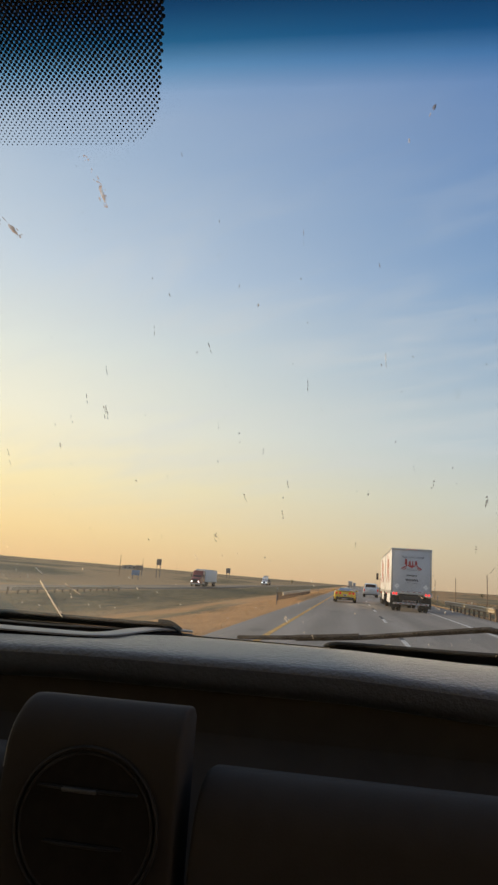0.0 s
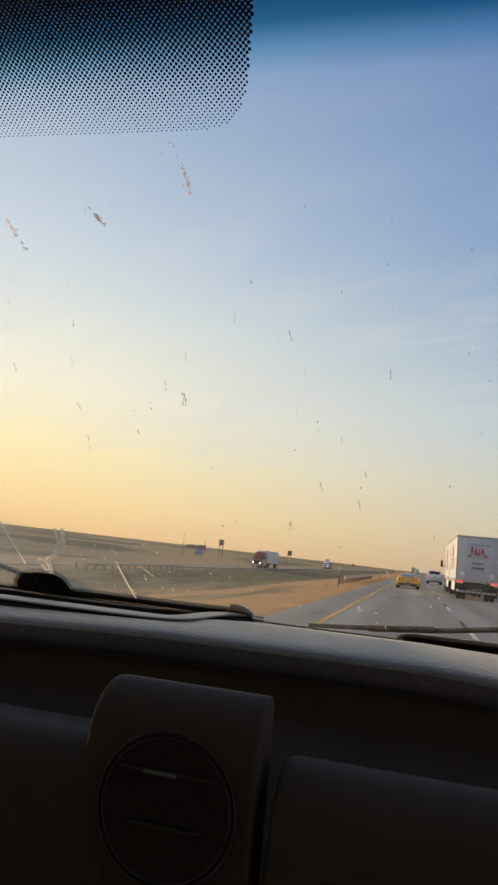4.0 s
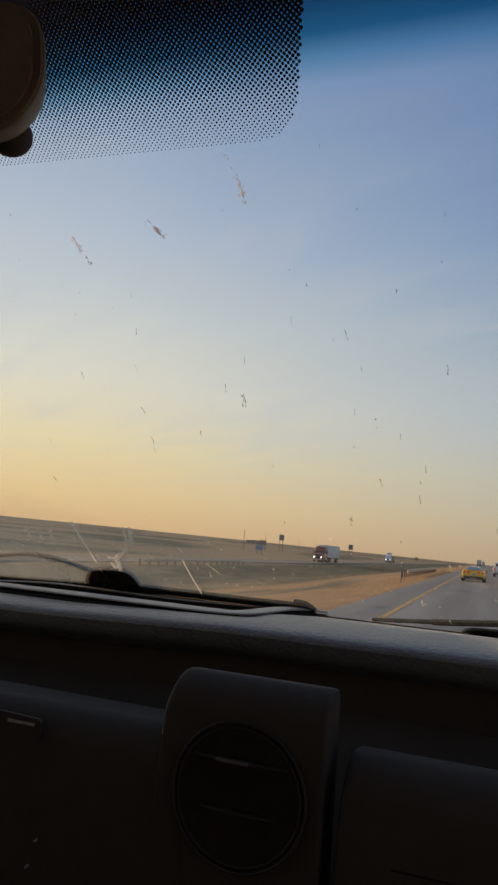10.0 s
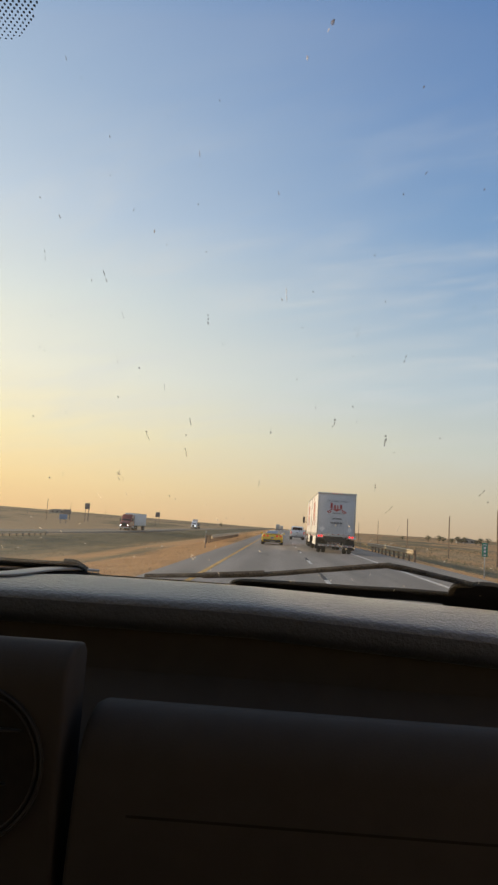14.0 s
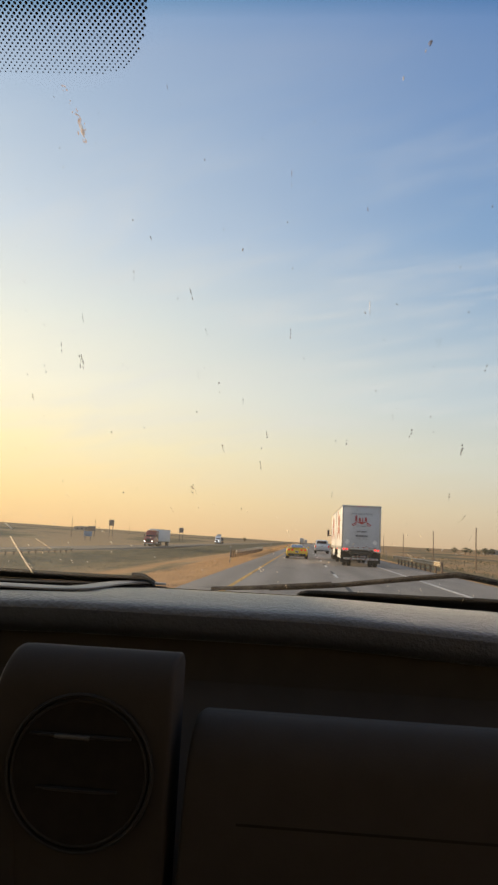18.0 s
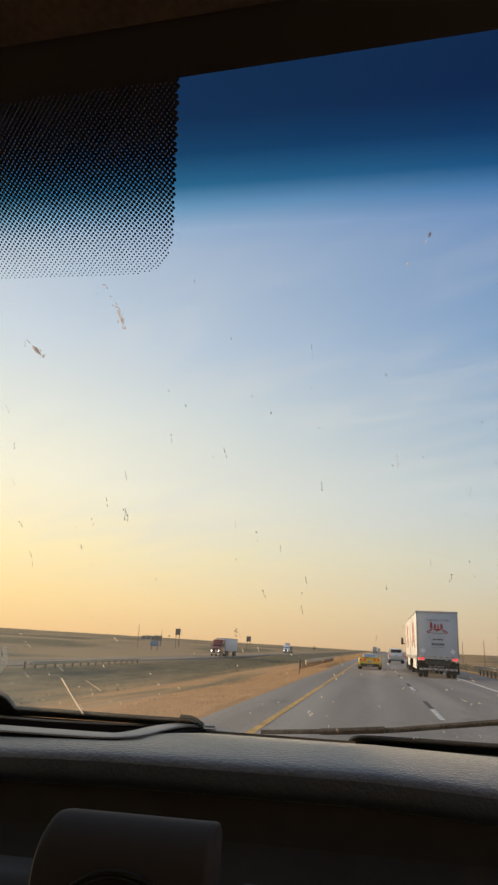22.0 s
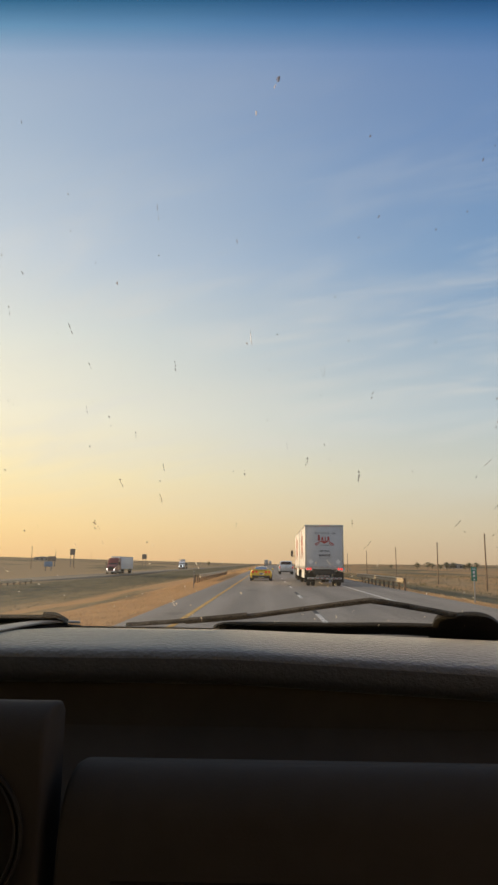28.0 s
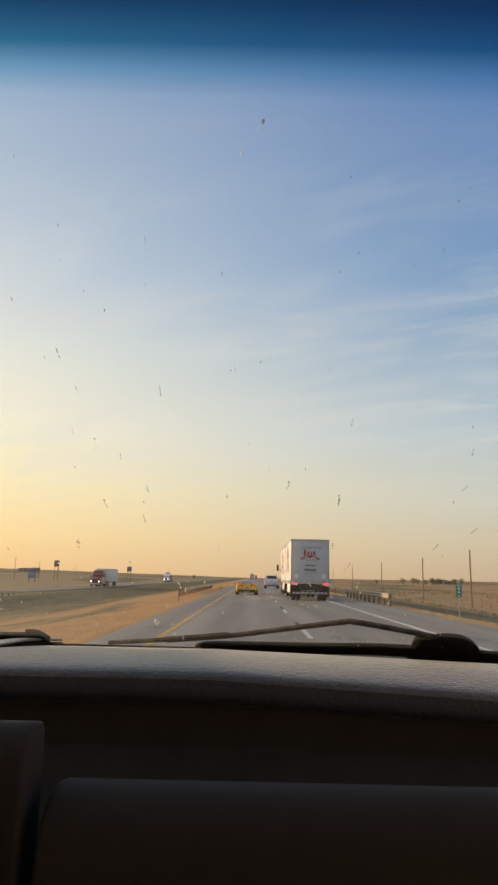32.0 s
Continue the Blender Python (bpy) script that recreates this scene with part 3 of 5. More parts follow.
def tufts(name, mat, count, x0, x1, y0, y1, h, label):
    rng = random.Random(len(name) + count)
    verts, faces = [], []
    for _ in range(count):
        y = y0 + (y1 - y0) * rng.random() ** 1.7
        x = x0 + (x1 - x0) * rng.random()
        z, size = ground_height(x, y), h * (0.5 + rng.random()) * (1 + y / 160)
        for _ in range(4):
            a, lean = rng.random() * math.tau, rng.uniform(0.2, 0.7)
            bx, by, w = x + rng.uniform(-0.15, 0.15), y + rng.uniform(-0.15, 0.15), size * 0.08
            n = len(verts)
            verts += [(bx - w * math.sin(a), by + w * math.cos(a), z - 0.02), (bx + w * math.sin(a), by - w * math.cos(a), z - 0.02),
                      (bx + size * lean * math.cos(a), by + size * lean * math.sin(a), z + size)]
            faces.append((n, n + 1, n + 2))
    me = bpy.data.meshes.new(name)
    me.from_pydata(verts, [], faces)
    me.materials.append(mat)
    return tagged(new(name, me), label, "grass", kind="stuff")


tufts("dry_grass", straw, 9000, -7.6, -3.85, 10, 190, 0.05, "dry golden verge grass beside the shoulder")
tufts("dry_grass", straw, 6000, 8.5, 11.0, 10, 170, 0.045, "dry golden verge grass beside the road")
tufts("median_grass", sage, 9000, -31, -15, 14, 200, 0.08, "grey-green grass of the wide median")
tufts("field_grass", sage, 5000, 20, 70, 30, 260, 0.16, "grey-green weeds scattered over the far field")
tufts("ditch_grass", sage, 3000, 11, 22, 14, 170, 0.08, "grey-green grass of the roadside ditch")

# ---- the cab ----
SLOPE = radians(38)
GLASS = CAR @ Matrix.Translation((0, 0.85, 1.51)) @ Matrix(((1, 0, 0), (0, -math.cos(SLOPE), -math.sin(SLOPE)), (0, math.sin(SLOPE), -math.cos(SLOPE)))).to_4x4()
# on the glass: x to the right, y up along it, z into the cab


def windscreen():
    rings = [[(x, y, 0.0) for x in (-1.15, -0.6, 0.0, 0.52)] for y in (-0.03, 0.2, 0.45, 0.78)]
    ob = part("windscreen", loft(rings, closed=False), shade_glass, flat=True)
    ob.matrix_world = GLASS
    ob.visible_shadow = False
    return tagged(ob, "bug-spattered windscreen with a blue shade band", "windscreen", kind="structure")


screen = windscreen()


def dots():
    """The dotted black border behind the mirror: dots grow upwards until they run together."""
    verts, faces = [], []
    pitch, k = 0.0035, 8
    x_edge = lambda s: -0.139 + max(0.0, s - 0.595) * 0.2
    rows = int((0.70 - 0.574) / (pitch / 2))
    for j in range(rows):
        s = 0.574 + j * pitch / 2
        r = float(np.interp(s, (0.574, 0.6, 0.62, 0.66, 0.7), (0.0005, 0.00085, 0.00115, 0.0015, 0.00163)))
        for i in range(-2, 104):
            x = -0.139 + 0.02 - (i + 0.5 * (j % 2)) * pitch
            limit = x_edge(s)
            if s < 0.602:
                limit -= 0.028 - math.sqrt(max(0.0, 0.000784 - (0.602 - s) ** 2))
            if x > limit:
                continue
            n = len(verts)
            verts += [(x + r * math.cos(a * math.tau / k), s + r * math.sin(a * math.tau / k), 0.0015) for a in range(k)]
            faces.append(tuple(range(n, n + k)))
    me = bpy.data.meshes.new("dot_border")
    me.from_pydata(verts, [], faces)
    me.materials.append(ceramic)
    ob = new("dot_border", me)
    ob.parent = screen
    tagged(ob, "black ceramic dots that grow towards the top", kind="stuff")
    bm = box((-0.32, 0.716, 0.002), (0.4, 0.05, 0.001))
    part("border_band", bm, ceramic, screen, "solid black ceramic band", flat=True)


dots()


def splat(x, s, w, h, lean, mat, seed, lumps=1, name="splat"):
    rng = random.Random(seed)
    bm = bmesh.new()
    for l in range(lumps):
        t = l / max(1, lumps - 1) - 0.5 if lumps > 1 else 0.0
        cx, cy = x + t * h * math.sin(lean) + rng.uniform(-w, w) * 0.3 * (lumps > 1), s + t * h * math.cos(lean)
        hh, ww = (h / lumps * rng.uniform(1.0, 2.2), w * rng.uniform(0.35, 0.9)) if lumps > 1 else (h, w)
        n = 7
        ring = []
        for a in range(n):
            q = a * math.tau / n
            u, v = math.cos(q) * ww / 2 * rng.uniform(0.55, 1.15), math.sin(q) * hh / 2 * rng.uniform(0.7, 1.1)
            ring.append((cx + u * math.cos(lean) + v * math.sin(lean), cy - u * math.sin(lean) + v * math.cos(lean)))
        low = [bm.verts.new((*p, -0.0008)) for p in ring]
        top = bm.verts.new((cx, cy, -0.0016))
        for a in range(n):
            bm.faces.new((low[a], low[(a + 1) % n], top))
    return part(name, bm, mat, screen)


# dried insects on the glass: place across and up, width and length in millimetres, lean in degrees
BOLD_MARKS = [(0.111, 0.273, 2.2, 9.2, -2), (-0.227, 0.347, 1.5, 9.7, 6), (-0.106, 0.253, 2.1, 6.9, -8), (-0.225, 0.346, 1.5, 9.6, 2), (0.064, 0.288, 2.0, 7.0, 3), (-0.139, 0.196, 2.9, 4.5, 7),
     (-0.07, 0.234, 1.6, 7.2, -1), (0.131, 0.178, 1.1, 9.3, 25), (-0.49, 0.214, 2.0, 4.8, -7), (-0.28, 0.302, 2.1, 4.4, 10), (-0.064, 0.275, 1.5, 5.8, -2), (0.212, 0.215, 1.4, 6.2, 19),
     (-0.046, 0.387, 1.3, 6.6, -2), (0.243, 0.241, 1.3, 6.3, 27), (-0.338, 0.289, 1.4, 5.3, -4), (-0.602, 0.293, 1.7, 4.3, 29), (0.112, 0.211, 2.1, 3.3, -17),
     (-0.336, 0.329, 1.4, 4.9, -4), (-0.216, 0.392, 1.2, 5.7, 0)]
LEFT_MARKS = [(-0.34, 0.275, 1.7, 4.0, 7), (-0.313, 0.421, 1.5, 4.4, 24), (-0.261, 0.336, 1.0, 6.6, 3), (-0.241, 0.36, 1.0, 6.3, 7), (-0.491, 0.217, 1.6, 3.8, 13), (-0.39, 0.37, 1.3, 4.6, -1),
     (-0.469, 0.276, 1.3, 4.4, 3), (-0.472, 0.476, 1.3, 4.1, 27), (-0.563, 0.32, 1.3, 4.0, 28), (-0.42, 0.23, 1.2, 3.9, 20), (-0.276, 0.189, 1.2, 3.6, 1), (-0.398, 0.271, 1.2, 3.2, -4),
     (-0.327, 0.381, 0.8, 4.4, -5), (-0.307, 0.459, 0.7, 4.7, -7), (-0.37, 0.357, 1.1, 2.7, -6), (-0.279, 0.328, 1.0, 2.7, -5), (-0.258, 0.422, 0.9, 2.8, -8), (-0.237, 0.497, 0.9, 2.4, -20),
     (-0.273, 0.518, 0.8, 1.8, 16)]
MIDDLE_MARKS = [(-0.198, 0.186, 1.5, 4.5, -5), (-0.213, 0.179, 1.8, 3.7, 2), (-0.124, 0.418, 1.1, 5.8, -10), (-0.09, 0.168, 1.7, 3.7, 4), (-0.14, 0.187, 2.3, 2.7, -5), (-0.168, 0.433, 1.1, 5.6, 8),
     (-0.085, 0.313, 1.5, 4.1, 5), (-0.212, 0.264, 1.4, 3.9, 4), (-0.069, 0.257, 1.6, 3.1, 3), (-0.124, 0.339, 1.0, 4.5, 1), (-0.083, 0.458, 1.2, 3.7, 6), (-0.114, 0.384, 1.1, 4.0, -13),
     (-0.128, 0.297, 1.5, 2.8, -3), (-0.106, 0.332, 1.5, 2.6, -5), (-0.049, 0.511, 0.6, 6.2, 0), (-0.135, 0.414, 0.9, 2.7, 9), (-0.186, 0.342, 1.0, 1.9, -3), (-0.207, 0.514, 0.8, 2.3, 27),
     (-0.174, 0.378, 0.7, 2.4, -12), (-0.121, 0.556, 0.7, 1.4, -5)]
RIGHT_MARKS = [(0.113, 0.207, 1.6, 4.2, -6), (0.218, 0.338, 1.2, 5.0, -3), (0.112, 0.364, 1.3, 4.6, 7), (0.009, 0.27, 1.5, 3.6, -10), (0.014, 0.415, 0.6, 8.6, -5), (0.221, 0.295, 1.0, 4.9, 30),
     (0.249, 0.2, 1.4, 3.5, 13), (0.046, 0.306, 1.2, 4.0, -4), (0.221, 0.203, 1.4, 3.4, -12), (0.001, 0.2, 1.1, 4.3, -1), (0.211, 0.365, 1.4, 2.9, -5), (0.158, 0.281, 1.3, 2.9, -10),
     (0.028, 0.334, 1.2, 3.1, -3), (0.029, 0.593, 1.6, 2.3, 11), (0.215, 0.277, 1.0, 3.6, -5), (0.07, 0.385, 0.6, 5.6, -19), (0.078, 0.309, 1.0, 3.3, -14), (0.072, 0.387, 0.7, 4.4, 1),
     (0.011, 0.41, 1.1, 2.7, -20), (0.004, 0.492, 0.9, 3.3, -15)]


def cluster(x, s, w, h, lean, count, mat, seed):
    """A spatter of small bits scattered along a slanting smear."""
    rng = random.Random(seed)
    bm = bmesh.new()
    for k in range(count):
        u, v = rng.gauss(0, 0.28) * w, rng.uniform(-0.5, 0.5) * h
        cx, cy = x + u * math.cos(lean) + v * math.sin(lean), s + v * math.cos(lean) - u * math.sin(lean)
        r, q, n = rng.uniform(0.00025, 0.0008), rng.uniform(1.0, 2.4), 6
        ring = []
        for a in range(n):
            p, e = math.cos(a * math.tau / n) * r * rng.uniform(0.6, 1.2), math.sin(a * math.tau / n) * r * q * rng.uniform(0.7, 1.1)
            ring.append(bm.verts.new((cx + p * math.cos(lean) + e * math.sin(lean), cy - p * math.sin(lean) + e * math.cos(lean), -0.0009)))
        bm.faces.new(ring)
    return part("splat", bm, mat, screen, "scattered tan insect spatter")


for n, (x, s, w, h, lean) in enumerate(BOLD_MARKS):
    splat(x, s, w / 720, h / 900, radians(lean), splat_dark, n, 3 if h > 4 else 2)
for n, (x, s, w, h, lean) in enumerate(LEFT_MARKS + MIDDLE_MARKS + RIGHT_MARKS):
    splat(x, s, w / 880, h / 950, radians(lean), splat_faint if w < 1 else splat_dark, 60 + n, 1 if h < 4 else 2)
# a hatched mark of two strokes and a short bridge
for x0, s0, h in ((-0.0855, 0.292, 0.011), (-0.0805, 0.288, 0.009)):
    splat(x0 - 0.0555, s0 - 0.1, 0.0009, h * 0.5, -0.1, splat_dark, int(h * 1000), 2)
# tan bodies: spatter along a slanting smear, one with a dark head
cluster(-0.189, 0.5415, 0.0056, 0.021, radians(-9), 34, splat_orange, 4)
cluster(-0.1945, 0.561, 0.003, 0.014, radians(-18), 7, splat_orange, 14)
splat(-0.189, 0.5405, 0.003, 0.014, radians(-9), smear, 5)
splat(-0.2645, 0.5145, 0.0042, 0.0105, radians(-28), splat_tan, 6)
splat(-0.2688, 0.5215, 0.0008, 0.0062, radians(-34), splat_dark, 7)
cluster(-0.2622, 0.511, 0.0046, 0.011, radians(-26), 22, splat_tan, 8)
cluster(-0.3405, 0.5055, 0.0052, 0.015, radians(-12), 38, splat_orange, 9)
splat(-0.3412, 0.5075, 0.003, 0.01, radians(-12), smear, 10)
cluster(-0.3352, 0.491, 0.0026, 0.008, radians(-18), 14, splat_dark, 11)
splat(0.029, 0.5925, 0.0027, 0.0038, radians(11), splat_dark, 15)
splat(0.0268, 0.5885, 0.0008, 0.0034, radians(20), smear, 12)
splat(0.016, 0.574, 0.0015, 0.0034, 0.0, smear, 13)


def fine_specks():
    """The many tiny marks between the larger ones."""
    rng = random.Random(11)
    verts, faces = [], []
    for k in range(420):
        x, s = rng.uniform(-0.85, 0.42), 0.07 + 0.5 * rng.random() ** 1.5
        h, w = rng.choice((0.0009, 0.0012, 0.0015, 0.0024)) * rng.uniform(0.6, 1.3), rng.uniform(0.0003, 0.0007)
        a = rng.gauss(0, 0.35)
        n = len(verts)
        for u, v in ((-w, -h), (w, -h * 0.7), (w * 1.3, h * 0.2), (w * 0.4, h), (-w, h * 0.6)):
            verts.append((x + (u * math.cos(a) + v * math.sin(a)) * 0.6, s + (v * math.cos(a) - u * math.sin(a)) * 0.6, -0.001))
        faces.append(tuple(range(n, n + 5)))
    me = bpy.data.meshes.new("insect_specks")
    me.from_pydata(verts, [], faces)
    me.materials.append(splat_dark)
    ob = new("insect_specks", me)
    ob.parent = screen
    tagged(ob, "tiny dark insect specks", kind="stuff")


fine_specks()


def streak(pts, w, mat=None, name="streak"):
    rings = []
    for i, (x, y) in enumerate(pts):
        (x0, y0), (x1, y1) = pts[max(0, i - 1)], pts[min(len(pts) - 1, i + 1)]
        d = Vector((x1 - x0, y1 - y0)).normalized() * w * (0.2 + 0.18 * math.sin(math.pi * (0.15 + 0.7 * i / (len(pts) - 1))))
        rings.append([(x - d.y, y + d.x, -0.0008), (x, y, -0.0013), (x + d.y, y - d.x, -0.0008)])
    return part(name, loft(rings, closed=False), mat or splat_pale, screen)


part("lower_band", loft([[(x, s - w, 0.0012), (x, s, 0.0012)] for x, s, w in ((-0.8, -0.03, 0.05), (-0.7, -0.018, 0.05), (-0.5, -0.002, 0.05), (-0.3, 0.01, 0.05), (-0.225, 0.014, 0.04), (-0.205, 0.01, 0.02))], closed=False), ceramic, screen, "black border along the lower edge")
part("edge_line", loft([[(x, s - 0.0012, 0.0028), (x, s + 0.0004, 0.0028)] for x, s in ((-0.74, -0.029), (-0.57, -0.018), (-0.4, -0.006), (-0.21, 0.007))], closed=False), trim_grey, screen, "thin pale seam")
# strip on the glass that stands for the lit cowl beyond it
part("edge_line", loft([[(x, s - 0.004, 0.0016), (x, s + 0.0016, 0.0016)] for x, s in ((-0.21, 0.0115), (-0.1, 0.0175), (-0.02, 0.0215))], closed=False), cowl_pale, screen, "pale strip in place of the sky-lit cowl")

# ---- dashboard ----
dash = thing("dashboard", DASH, "dark grained dashboard with round air vent and slim top tray", "dashboard")
PAD = [(0.99, 1.44), (0.9, 1.498), (0.862, 1.514), (0.835, 1.5205), (0.8, 1.525), (0.76, 1.5285), (0.73, 1.529), (0.705, 1.5282), (0.68, 1.5266), (0.663, 1.525), (0.653, 1.5236), (0.647, 1.5222), (0.6428, 1.5207), (0.6402, 1.5184),
       (0.639, 1.5152), (0.6386, 1.509), (0.6388, 1.503), (0.6405, 1.498), (0.646, 1.4935), (0.664, 1.4905)]
PAD_EDGE = 14


def pad():
    rings = []
    for x in [-1.3, -1.1, -0.95, -0.9, -0.85, -0.8, -0.75, -0.7, -0.665, -0.66, -0.55, -0.45, -0.35, -0.28, -0.242, -0.237, -0.215, -0.19, -0.15, -0.1, 0.0, 0.15, 0.3, 0.45, 0.56]:
        trench = -0.662 < x < -0.24
        hump = 0.03 * max(0.0, min(1.0, (-0.8 - x) / 0.15)) ** 2
        dip = max(0.0, min(1.0, (-0.19 - x) / 0.06)) * max(0.0, min(1.0, (x + 0.74) / 0.07))
        lower = -0.006 * max(0.0, min(1.0, (-0.25 - x) / 0.2)) - 0.012 * max(0.0, x) / 0.4
        ring = []
        for y, z in PAD:
            dz = lower + hump * (0.55 < y < 0.8) - 0.0035 * dip * (0.69 < y < 0.85)
            if trench and 0.735 < y < 0.9:
                dz -= 0.035 if y < 0.82 else 0.02
            reach = 0.009 * max(0.0, min(1.0, (-0.1 - x) / 0.6)) * max(0.0, min(1.0, (0.69 - y) / 0.04))
            dz -= 0.006 * max(0.0, min(1.0, x / 0.3)) * max(0.0, min(1.0, (0.7 - y) / 0.05))
            ring.append((x, y - reach - 0.03 * max(0.0, abs(x + 0.38) - 0.5) ** 2, z + dz))
        rings.append(ring)
    part("upper_pad", loft([r[:PAD_EDGE + 1] for r in rings], closed=False), dash_grain, dash, "grained charcoal vinyl pad")
    # same pad; the shade on its front is put into the colour
    part("pad_shaded_front", loft([r[PAD_EDGE:] for r in rings], closed=False), shaded_vinyl, dash, "front of the same vinyl pad, darkened as in shade")


pad()
RIM = [(-0.672, 0.738, 1.5255), (-0.65, 0.717, 1.526), (-0.6, 0.711, 1.5265), (-0.45, 0.709, 1.527), (-0.33, 0.708, 1.527), (-0.28, 0.708, 1.5272), (-0.259, 0.713, 1.5275), (-0.247, 0.735, 1.528), (-0.24, 0.775, 1.5285), (-0.231, 0.815, 1.5285), (-0.217, 0.84, 1.528), (-0.19, 0.852, 1.5265)]
part("tray_rim", bar_along(RIM, [0.002, 0.026, 0.036, 0.038, 0.038, 0.036, 0.03, 0.026, 0.025, 0.024, 0.02, 0.008], 0.003, (0, 0, 1), 5, 12, 0.5), rim_dark, dash, "slim satin rim of the tray with a widened curved end")
# the shadow below the rim, built as a black bar
part("rim_shadow", bar_along([(x + 0.002, y - 0.004, z - 0.007) for x, y, z in RIM], [0.002, 0.026, 0.036, 0.038, 0.038, 0.036, 0.03, 0.026, 0.025, 0.024, 0.02, 0.008], 0.009, (0, 0, 1), 5, 10), deep_black, dash, "black bar in place of the shadow under the rim")
# pale colour stands in for light caught along the back edge
part("tray_back_rim", bar_along([(-0.672, 0.742, 1.521), (-0.64, 0.79, 1.5225), (-0.57, 0.838, 1.5235), (-0.4, 0.838, 1.522), (-0.3, 0.84, 1.5235), (-0.21, 0.853, 1.525)], [0.002, 0.004, 0.004, 0.0035, 0.0035, 0.002], 0.002, (0, -0.5, 1), 4, 8), trim_grey, dash, "thin back edge of the tray, coloured pale for its lit line")
part("tray_wall", loft([[(x, y, 1.5205), (x, y + 0.002, 1.48)] for x, y in ((-0.655, 0.752), (-0.63, 0.795), (-0.57, 0.836), (-0.4, 0.836), (-0.3, 0.838), (-0.235, 0.845))], closed=False), deep_black, dash, "black inner wall of the tray")
part("tray_floor", box((-0.45, 0.785, 1.488), (0.42, 0.11, 0.004)), deep_black, dash)
part("cluster_hood", bar_along([(-0.95, 0.47, 1.5), (-0.7, 0.475, 1.502), (-0.54, 0.48, 1.5), (-0.51, 0.485, 1.498), (-0.492, 0.5, 1.49)], [0.03, 0.03, 0.028, 0.022, 0.004], 0.014, (0, 0, 1), 6, 14), panel_plastic, dash, "rounded hood over the instruments")
# the face below the pad
FACE = [(0.664, 1.4925), (0.662, 1.455), (0.62, 1.41), (0.57, 1.33), (0.575, 1.2), (0.62, 1.02), (0.7, 0.9)]
part("lower_face", loft([[(x, y, z) for y, z in FACE] for x in (-1.3, -0.5, 0.0, 0.56)], closed=False), face_plastic, dash)


airbag = part("glovebox_panel", cushion(-0.0925, 0.54, 1.4695, 1.2, 0.473, 0.007, 0.01, 0.03, 0.522, 0.04), panel_plastic, dash, "smooth charcoal panel with a seam")
part("seam", strip([(-0.06, 0.4735, 1.41), (0.2, 0.4735, 1.412), (0.5, 0.4735, 1.414)], [0.0016] * 3, 0.002, (0, 1, 0)), deep_black, airbag)
centre = part("centre_panel", cushion(-0.64, -0.2, 1.465, 1.2, 0.474, 0.01, 0.012, 0.026, 0.55), panel_plastic, dash, "centre stack panel")
bar = part("switch_bar", prism(rounded(0.094, 0.016, 0.004), 0.003, pose(-0.37, 0.4705, 1.45, 0, 1.5, 0)), panel_plastic, centre, "slim dark switch bar")
part("switch_mark", box((-0.407, 0.4695, 1.452), (0.003, 0.001, 0.0015)), rim_dark, bar)
part("hazard_mark", box((-0.381, 0.4695, 1.4505), (0.005, 0.001, 0.0035)), hazard_red, bar, "small red hazard mark")
part("switch_mark", box((-0.34, 0.4695, 1.4525), (0.024, 0.001, 0.002)), rim_dark, bar)
for gx, gz in ((-0.317, 1.372), (-0.322, 1.353)):
    part("knob_glint", rod((gx, 0.478, gz), (gx, 0.472, gz), 0.0012, 0.0008), rim_dark, centre)


def vent():
    house = part("vent_housing", cushion(-0.2195, -0.1045, 1.507, 1.32, 0.471, 0.007, 0.003, 0.026, 0.515, 0.07), panel_plastic, dash, "square vent housing with rolled top edge")
    # the highlight along the left edge is added as a thin pale bar
    side = [(0.473 + 0.026 * (1 - math.sin(radians(k))), 1.5005 - 0.026 * (1 - math.cos(radians(k)))) for k in range(0, 91, 10)] + [(0.473, 1.463)]
    part("edge_highlight", bar_along([(-0.2194 - 0.07 * (1.507 - z), y - 0.0006, z) for y, z in side], [0.0003] + [0.0012] * (len(side) - 2) + [0.0002], 0.0012, (1, 0, 0), 4, 6), rim_dark, house, "thin pale bar in place of the edge's highlight")
    m = pose(-0.1617, 0.467, 1.434)

    def ridge(r, w, y):
        """A rounded ring proud of the face."""
        rings = []
        for k in range(57):
            a = k * math.tau / 56
            rings.append([((r + w * math.cos(q)) * math.cos(a), y + 1.4 * w * math.sin(q), (r + w * math.cos(q)) * math.sin(a)) for q in [j * math.tau / 8 for j in range(8)]])
        return loft(rings, caps=False)

    for nm, r, w, y, mat in (("bezel", 0.0472, 0.0013, 0.003, rim_black), ("inner_ring", 0.0436, 0.0011, 0.003, rim_black)):
        ob = part(nm, ridge(r, w, y), mat, house, "round satin ring")
        ob.matrix_local = m
    core = part("vent_core", rod((0, 0.0022, 0), (0, 0.0038, 0), 0.0432, 0.0432, 48), deep_black, house, "black mouth of the vent")
    core.matrix_local = m
    for z, half in ((0.0225, 0.033), (-0.0095, 0.026)):
        slat = part("vent_slat", bar_along([(-half, 0.001, z), (-half * 0.5, -0.001, z + 0.0003), (half * 0.5, -0.001, z + 0.0003), (half, 0.001, z)], [0.0012, 0.0022, 0.0022, 0.0012], 0.004, (0, 1, 0), 4, 8), rim_black, house, "thin satin slat")
        slat.matrix_local = m
    tab = part("vent_tab", box((-0.004, -0.0025, 0.0226), (0.023, 0.004, 0.0024), 0.0008), tab_grey, house, "small finger tab")
    tab.matrix_local = m


vent()

# ---- rear-view mirror ----
MIRROR = (-0.3424, 0.275, 1.8331, 2.0, -9.8, 3.2)
